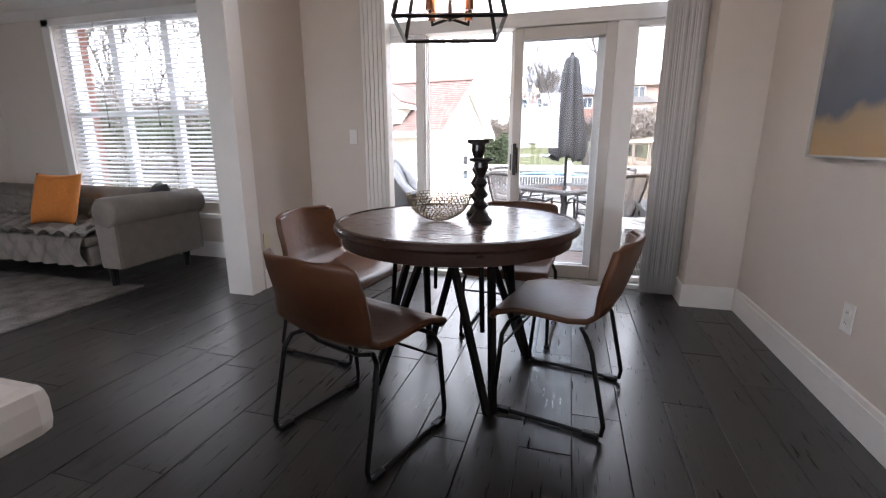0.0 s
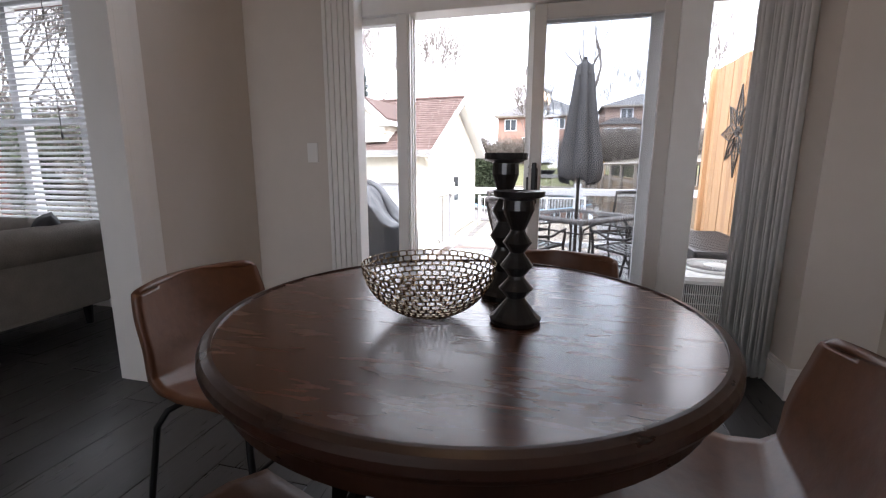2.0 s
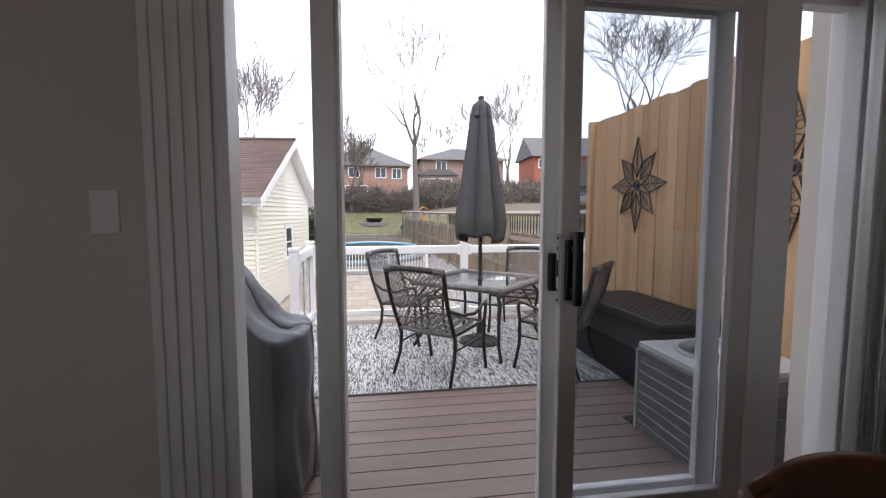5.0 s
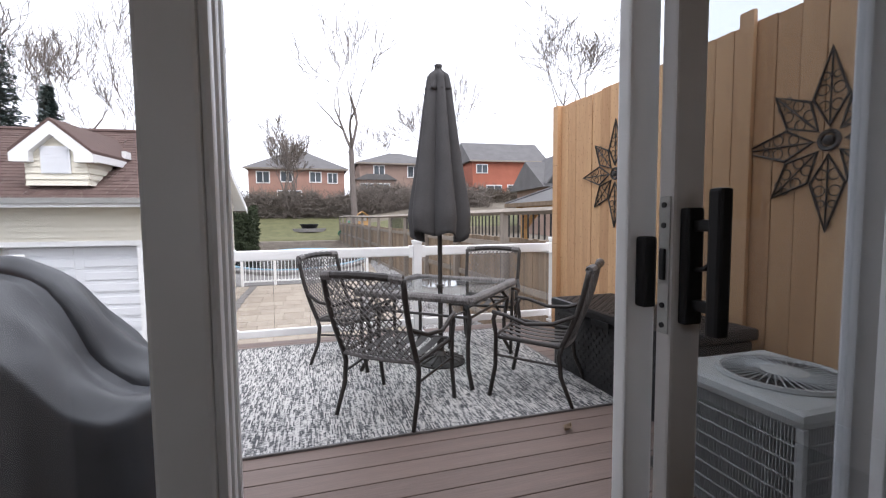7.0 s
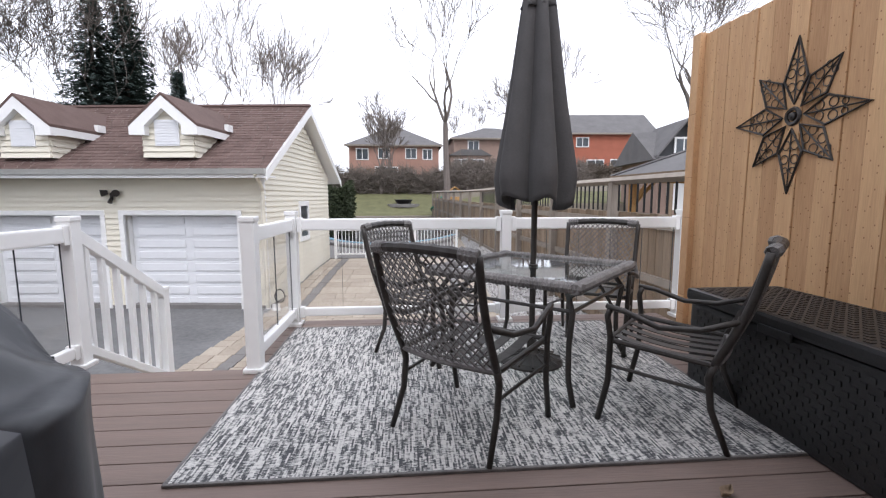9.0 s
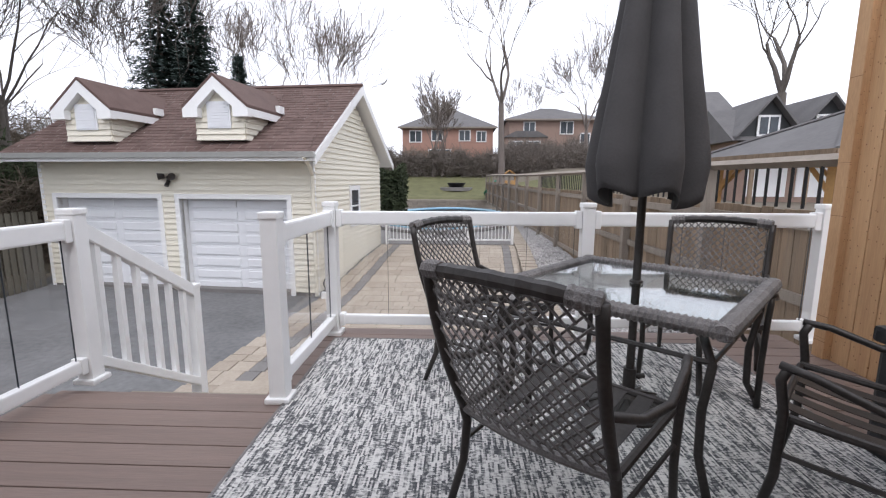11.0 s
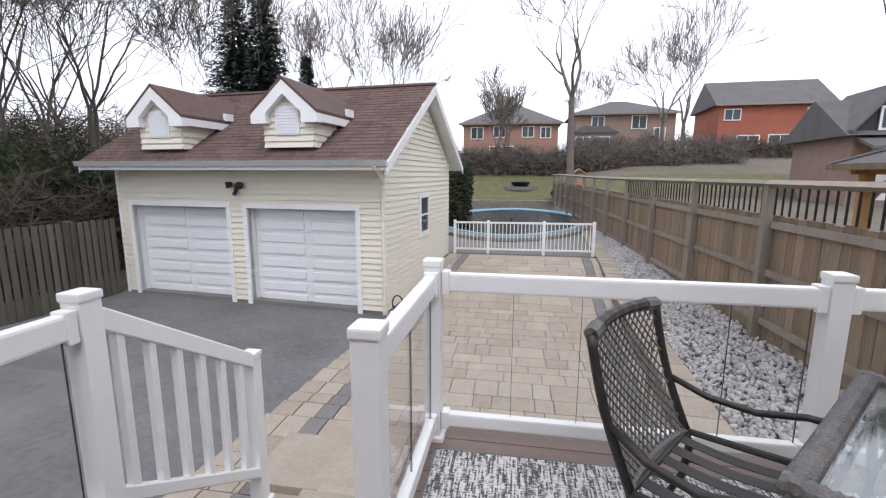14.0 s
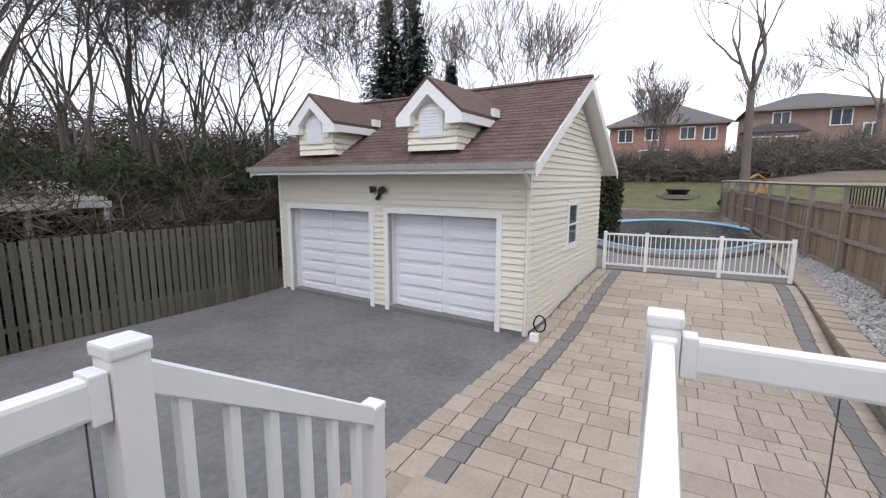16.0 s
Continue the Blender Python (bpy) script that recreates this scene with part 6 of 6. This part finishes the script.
def conifer(x, y, h, r, m=NEEDLE, label="tall dark blue-green spruce", tiers=34, low=0.12, z=None):
    t = thing("conifer", (x, y, ground_z(x, y) - 0.1 if z is None else z), label=label, category="tree")
    part("trunk", tube([(0, 0, 0), (0, 0, h * 0.97)], [0.2, 0.03], 8), BARK, t)
    bm = bmesh.new()
    for k in range(tiers):
        f = k / tiers
        z_ = h * (low + (0.99 - low) * f)
        rr = r * (1 - f) ** 0.85 * random.uniform(0.8, 1.1) + 0.08
        nb = max(6, int(16 * (1 - f) + 4))
        for j in range(nb):
            a = 2 * math.pi * j / nb + random.uniform(-0.3, 0.3)
            L_ = rr * random.uniform(0.7, 1.12)
            d = Vector((math.cos(a), math.sin(a), 0))
            s_ = Vector((-d.y, d.x, 0))
            steps = max(3, int(L_ / 0.22))
            for q in range(steps):
                u = (q + 1) / steps
                c = d * L_ * u + Vector((0, 0, z_ - 0.28 * L_ * u + 0.12 * L_ * u * u))
                ws = 0.36 * (1.15 - 0.6 * u) * (0.6 + 0.4 * (1 - f))
                for e in range(8):
                    o = Vector((random.gauss(0, 0.05), random.gauss(0, 0.05), random.gauss(0, 0.06)))
                    sd = (s_ * random.uniform(-1, 1) + d * random.uniform(0.2, 0.9)).normalized()
                    p0 = c + o
                    tip = p0 + sd * ws * 1.3 + Vector((0, 0, random.uniform(-0.12, 0.05)))
                    side_ = sd.cross(Vector((0, 0, 1))) * ws * 0.28
                    v = [bm.verts.new(p) for p in (p0 - side_ * 0.5, p0 + side_, tip, p0 - side_ + sd * ws * 0.6 - Vector((0, 0, 0.05)))]
                    bm.faces.new((v[0], v[1], v[2]))
                    bm.faces.new((v[0], v[2], v[3]))
    part("needles", bm, m, t)["kind"] = "stuff"
    return t


random.seed(9)
conifer(-16.0, 28.8, 12.0, 2.3)
conifer(-14.95, 29.6, 13.2, 2.4)
conifer(-13.1, 31, 8.7, 1.2)
conifer(-11.0, 9.3, 2.9, 0.7, CEDARH, "small dark cedar shrub behind the side fence", 20, 0.02)


def hedge(name, x0, x1, y0, y1, h, m, label, n, leaf, z=None, thin=0.28):
    """Dense shrub mass of many small sprays round hidden stems, with an uneven top."""
    t = thing(name, ((x0 + x1) / 2, (y0 + y1) / 2, ground_z((x0 + x1) / 2, (y0 + y1) / 2) if z is None else z), label=label, category="hedge", kind="stuff")
    verts, faces = [], []
    for k in range(n):
        x, y = random.uniform(x0, x1), random.uniform(y0, y1)
        top = h * (0.72 + 0.42 * noise.noise((x * 0.9, y * 0.9, 3.1)))
        z_ = random.random() ** 0.75 * top
        d = Vector((random.gauss(0, 1), random.gauss(0, 1), random.gauss(0.5, 0.8))).normalized() * leaf * random.uniform(0.6, 1.3)
        s_ = d.cross(Vector((random.gauss(0, 1), random.gauss(0, 1), 0.3))).normalized() * leaf * thin
        c = Vector((x - (x0 + x1) / 2, y - (y0 + y1) / 2, z_))
        i = len(verts)
        verts += [c - s_, c + s_, c + d + s_ * 0.4, c + d * 1.2]
        faces += [(i, i + 1, i + 2), (i, i + 2, i + 3)]
    me = bpy.data.meshes.new("foliage")
    me.from_pydata(verts, [], faces)
    me.materials.append(m)
    part("foliage", me, m, t)


random.seed(11)
# dry brush lightened and greyed, so the colour carries the haze
DRYF = mat("hazed_far_brush", (0.17, 0.145, 0.125), 0.95, scale=8, vary=0.4, island=0.9, bump=0)
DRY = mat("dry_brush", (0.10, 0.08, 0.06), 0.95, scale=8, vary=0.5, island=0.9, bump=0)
hedge("hedge", -14.6, -11.4, 8.5, 24, 3.6, CEDARH, "dark overgrown cedar and brush behind the side fence", 42000, 0.15, -1.0, 0.2)
hedge("brush", -13.5, -10.8, 8, 20, 2.6, DRY, "tangled dry brush behind the side fence", 26000, 0.45, -1.0, 0.03)
hedge("hedge", -4.5, -3.3, 26.6, 28.2, 3.5, CEDARH, "rounded green cedar bush at the garage corner", 6000, 0.16, -0.9)
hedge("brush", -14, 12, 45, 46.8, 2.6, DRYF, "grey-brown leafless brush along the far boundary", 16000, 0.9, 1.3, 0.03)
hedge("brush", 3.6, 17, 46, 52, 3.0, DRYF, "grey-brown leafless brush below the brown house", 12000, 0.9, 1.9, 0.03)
hedge("brush", 17, 32, 50, 57, 2.6, DRY, "dry brush below the red house", 8000, 0.9, 2.3, 0.04)
hedge("brush", -34, -14, 44, 50, 6.0, DRY, "far bare winter woodland", 22000, 1.3, 1.0, 0.02)
hedge("brush", -40, -24, 8, 44, 6.0, DRY, "far bare winter woodland", 24000, 1.3, 0.0, 0.02)

# hose at the garage corner
hs = thing("garden_hose", (-3.35, 14.0, -1.3), label="coiled black hose on the garage corner", category="hose")
part("coil", tube([(0.12 + 0.1 * math.cos(a * 0.6), -0.03 + 0.01 * a % 0.05, 0.32 + 0.14 * math.sin(a * 0.6)) for a in range(24)], 0.012, 6), BLACKM, hs)
part("tap_box", box(-0.02, 0.12, -0.1, 0.0, 0, 0.16, 0.01), VINYL, hs)

# ---- pieces: stones, pavers, boards, planks ----
random.seed(21)
def wall_x(y):
    """Patio face of the low side wall."""
    return 0.80 + 0.06 * (y - 14)


def wall_top(y):
    return -0.97 + 0.19 * smoothstep(13.5, 18.8, y)


def fence_x(y):
    return 2.33 - 0.0354 * (y - 8.25)


def strip(x_in, x_out, z_in, z_out, y0, y1, n):
    """A sloping strip between two lines along y, 0.3 thick."""
    bm = bmesh.new()
    rows = []
    for k in range(n + 1):
        y = y0 + (y1 - y0) * k / n
        a, b, c, d = x_in(y), x_out(y), z_in(y), z_out(y)
        rows.append([bm.verts.new(p) for p in ((a, y, c), (b, y, d), (b, y, d - 0.3), (a, y, c - 0.3))])
    for r, q in zip(rows, rows[1:]):
        for i in range(4):
            bm.faces.new((r[i], r[(i + 1) % 4], q[(i + 1) % 4], q[i]))
    bm.faces.new(rows[0][::-1])
    bm.faces.new(rows[-1])
    return bm


lw = setting("retaining_wall_side", strip(lambda y: wall_x(y) + 0.03, lambda y: wall_x(y) + 0.36, lambda y: wall_top(y) - 0.06, lambda y: wall_top(y) - 0.06, 8.6, 25.0, 24), STONE, "low stone retaining wall along the pebble bed", "wall")
st_meshes = [mesh_of(box(0, 0.035, 0, w_, 0, 0.13, 0.01), "stone", STONE) for w_ in (0.28, 0.36, 0.22)]
for r in range(2):
    y, k = 8.6 + 0.1 * r, 0
    while y < 17.0:
        k = random.randrange(3)
        part("stone", st_meshes[k], STONE, lw, loc=pose(wall_x(y), y, wall_top(y) - 0.2 - 0.14 * r, 0, 0, -3.4))
        y += (0.28, 0.36, 0.22)[k] + 0.01
cap = [mesh_of(box(0, 0.38, 0, w_, 0, 0.06, 0.01), "cap_stone", PAVER) for w_ in (0.3, 0.42)]
y = 8.6
while y < 24.6:
    k = random.randrange(2)
    part("cap_stone", cap[k], PAVER, lw, loc=pose(wall_x(y) - 0.02 + random.uniform(-0.008, 0.008), y, wall_top(y) - 0.062, 0, 0, -3.4))
    y += (0.3, 0.42)[k] + 0.01
bed_z = lambda x, y: wall_top(y) - 0.07 + 0.24 * min(1, max(0, (x - wall_x(y) - 0.36) / (fence_x(y) - wall_x(y) - 0.36)))
setting("pebble_bed", strip(lambda y: wall_x(y) + 0.355, lambda y: fence_x(y) + 0.05, lambda y: bed_z(wall_x(y) + 0.36, y), lambda y: bed_z(fence_x(y), y), 8.6, 25.0, 24), SOIL, "soil strip under loose pebbles beside the fence", "ground")
verts, faces = [], []
ico = bmesh.new()
bmesh.ops.create_icosphere(ico, subdivisions=1, radius=1)
iv = [v.co.copy() for v in ico.verts]
idx = [[v.index for v in f.verts] for f in ico.faces]
ico.free()
for k in range(12000):
    y = 8.65 + 16 * random.random() ** 1.3
    x = random.uniform(wall_x(y) + 0.37, fence_x(y) - 0.02)
    s_ = random.uniform(0.02, 0.05)
    m3 = Euler((random.uniform(0, 3), random.uniform(0, 3), random.uniform(0, 3))).to_matrix() @ Matrix.Diagonal((s_, s_ * random.uniform(0.6, 1), s_ * random.uniform(0.4, 0.7)))
    c = Vector((x, y, bed_z(x, y) + random.uniform(0, 0.04) + 0.015))
    i = len(verts)
    verts += [c + m3 @ v for v in iv]
    faces += [[i + q for q in f] for f in idx]
me = bpy.data.meshes.new("pebbles")
me.from_pydata(verts, [], faces)
me.materials.append(PEBBLE)
for p in me.polygons:
    p.use_smooth = True
tagged(part("pebbles", me, PEBBLE), "loose grey and white river pebbles along the fence", "pebbles", kind="stuff")


def pz(y):
    return ground_z(0, y)


def left_edge(y):
    return -3.95 + 0.1 * (y - 8.7) if y < 14.1 else -3.42 + 0.11 * (y - 14.1)


patio = None
bm = bmesh.new()
ysteps = [8.56, 12, 13.5, 14.5, 15.5, 16.5, 17.5, 18.72]
v = [[bm.verts.new((x, y, pz(y) + 0.012)) for x in (left_edge(y) + 0.03, wall_x(y) + 0.03)] for y in ysteps]
for a, b in zip(v, v[1:]):
    bm.faces.new((a[0], a[1], b[1], b[0]))
patio = setting("patio", bm, JOINT, "tan stone paver patio with dark grey border bands", "pavement")


def band(y):
    return -3.22 + 0.083 * (y - 9.6)


def rband(y):
    return 0.30 + 0.06 * (y - 10.5)


pav = {}


def paver(x, y, w_, h, m):
    key = (round(w_, 2), round(h, 2), m.name)
    if key not in pav:
        pav[key] = mesh_of(box(0.005, w_ - 0.005, 0.005, h - 0.005, 0, 0.022, 0.005), "paver", m)
    slope = math.degrees(math.atan2(pz(y + h) - pz(y), h))
    part("paver", pav[key], m, patio, loc=pose(x, y, pz(y) + 0.008 + random.uniform(0, 0.003), slope, 0, 0))


y, row, count = 8.6, 0, 0
while y < 18.6:
    hh = (0.3, 0.4, 0.3, 0.22)[row % 4]
    hh = hh * 1.25 if y > 14.5 else hh
    x = left_edge(y)
    paver(x, y, 0.26, hh, PAVER)
    x = x + 0.265
    first = True
    edge = wall_x(y) - 0.005
    while x < edge - 0.06:
        for bnd in (band(y), rband(y)):
            if bnd - 0.16 < x < bnd + 0.10:
                paver(bnd - 0.1, y, 0.21, hh, PAVERG)
                x = bnd + 0.115
        w_ = random.choice((0.3, 0.42, 0.5, 0.22)) if y < 14.5 else random.choice((0.45, 0.6))
        for bnd in (band(y), rband(y)):
            if x < bnd - 0.1 < x + w_ + 0.06:
                w_ = max(0.06, round(bnd - 0.1 - x, 2))
        w_ = min(w_, round(edge - x, 2))
        if w_ > 0.05:
            paver(x, y, w_, hh, PAVER)
        x += w_ if w_ > 0.05 else 0.06
    y += hh
    row += 1

# deck boards
bd = 0.138
y = 4.97
k = 0
while y < 8.5:
    x0 = -2.76 if y < 7.4 else -1.6
    part("deck_board", box(x0, 1.735, y, y + bd - 0.006, -0.026, 0.0, 0.004), DECKW, deck)
    y += bd
    k += 1

# indoor planks
wd = 0.19
x, k = -5.72, 0
plk = {}
while x < 1.41:
    w_ = min(wd, 1.42 - x)
    y = -2.4 - random.uniform(0, 1.1)
    while y < 4.6:
        L_ = random.choice((1.2, 1.2, 0.8, 1.5))
        a, b = max(y, -2.42), min(y + L_, BW)
        if b - a > 0.05:
            part("plank", box(x + 0.0015, x + w_ - 0.0015, a + 0.0015, b - 0.0015, FZ - 0.014, FZ - random.uniform(0, 0.0012), 0.002), FLOORW, floor_ob)
        y += L_
    x += wd
    k += 1
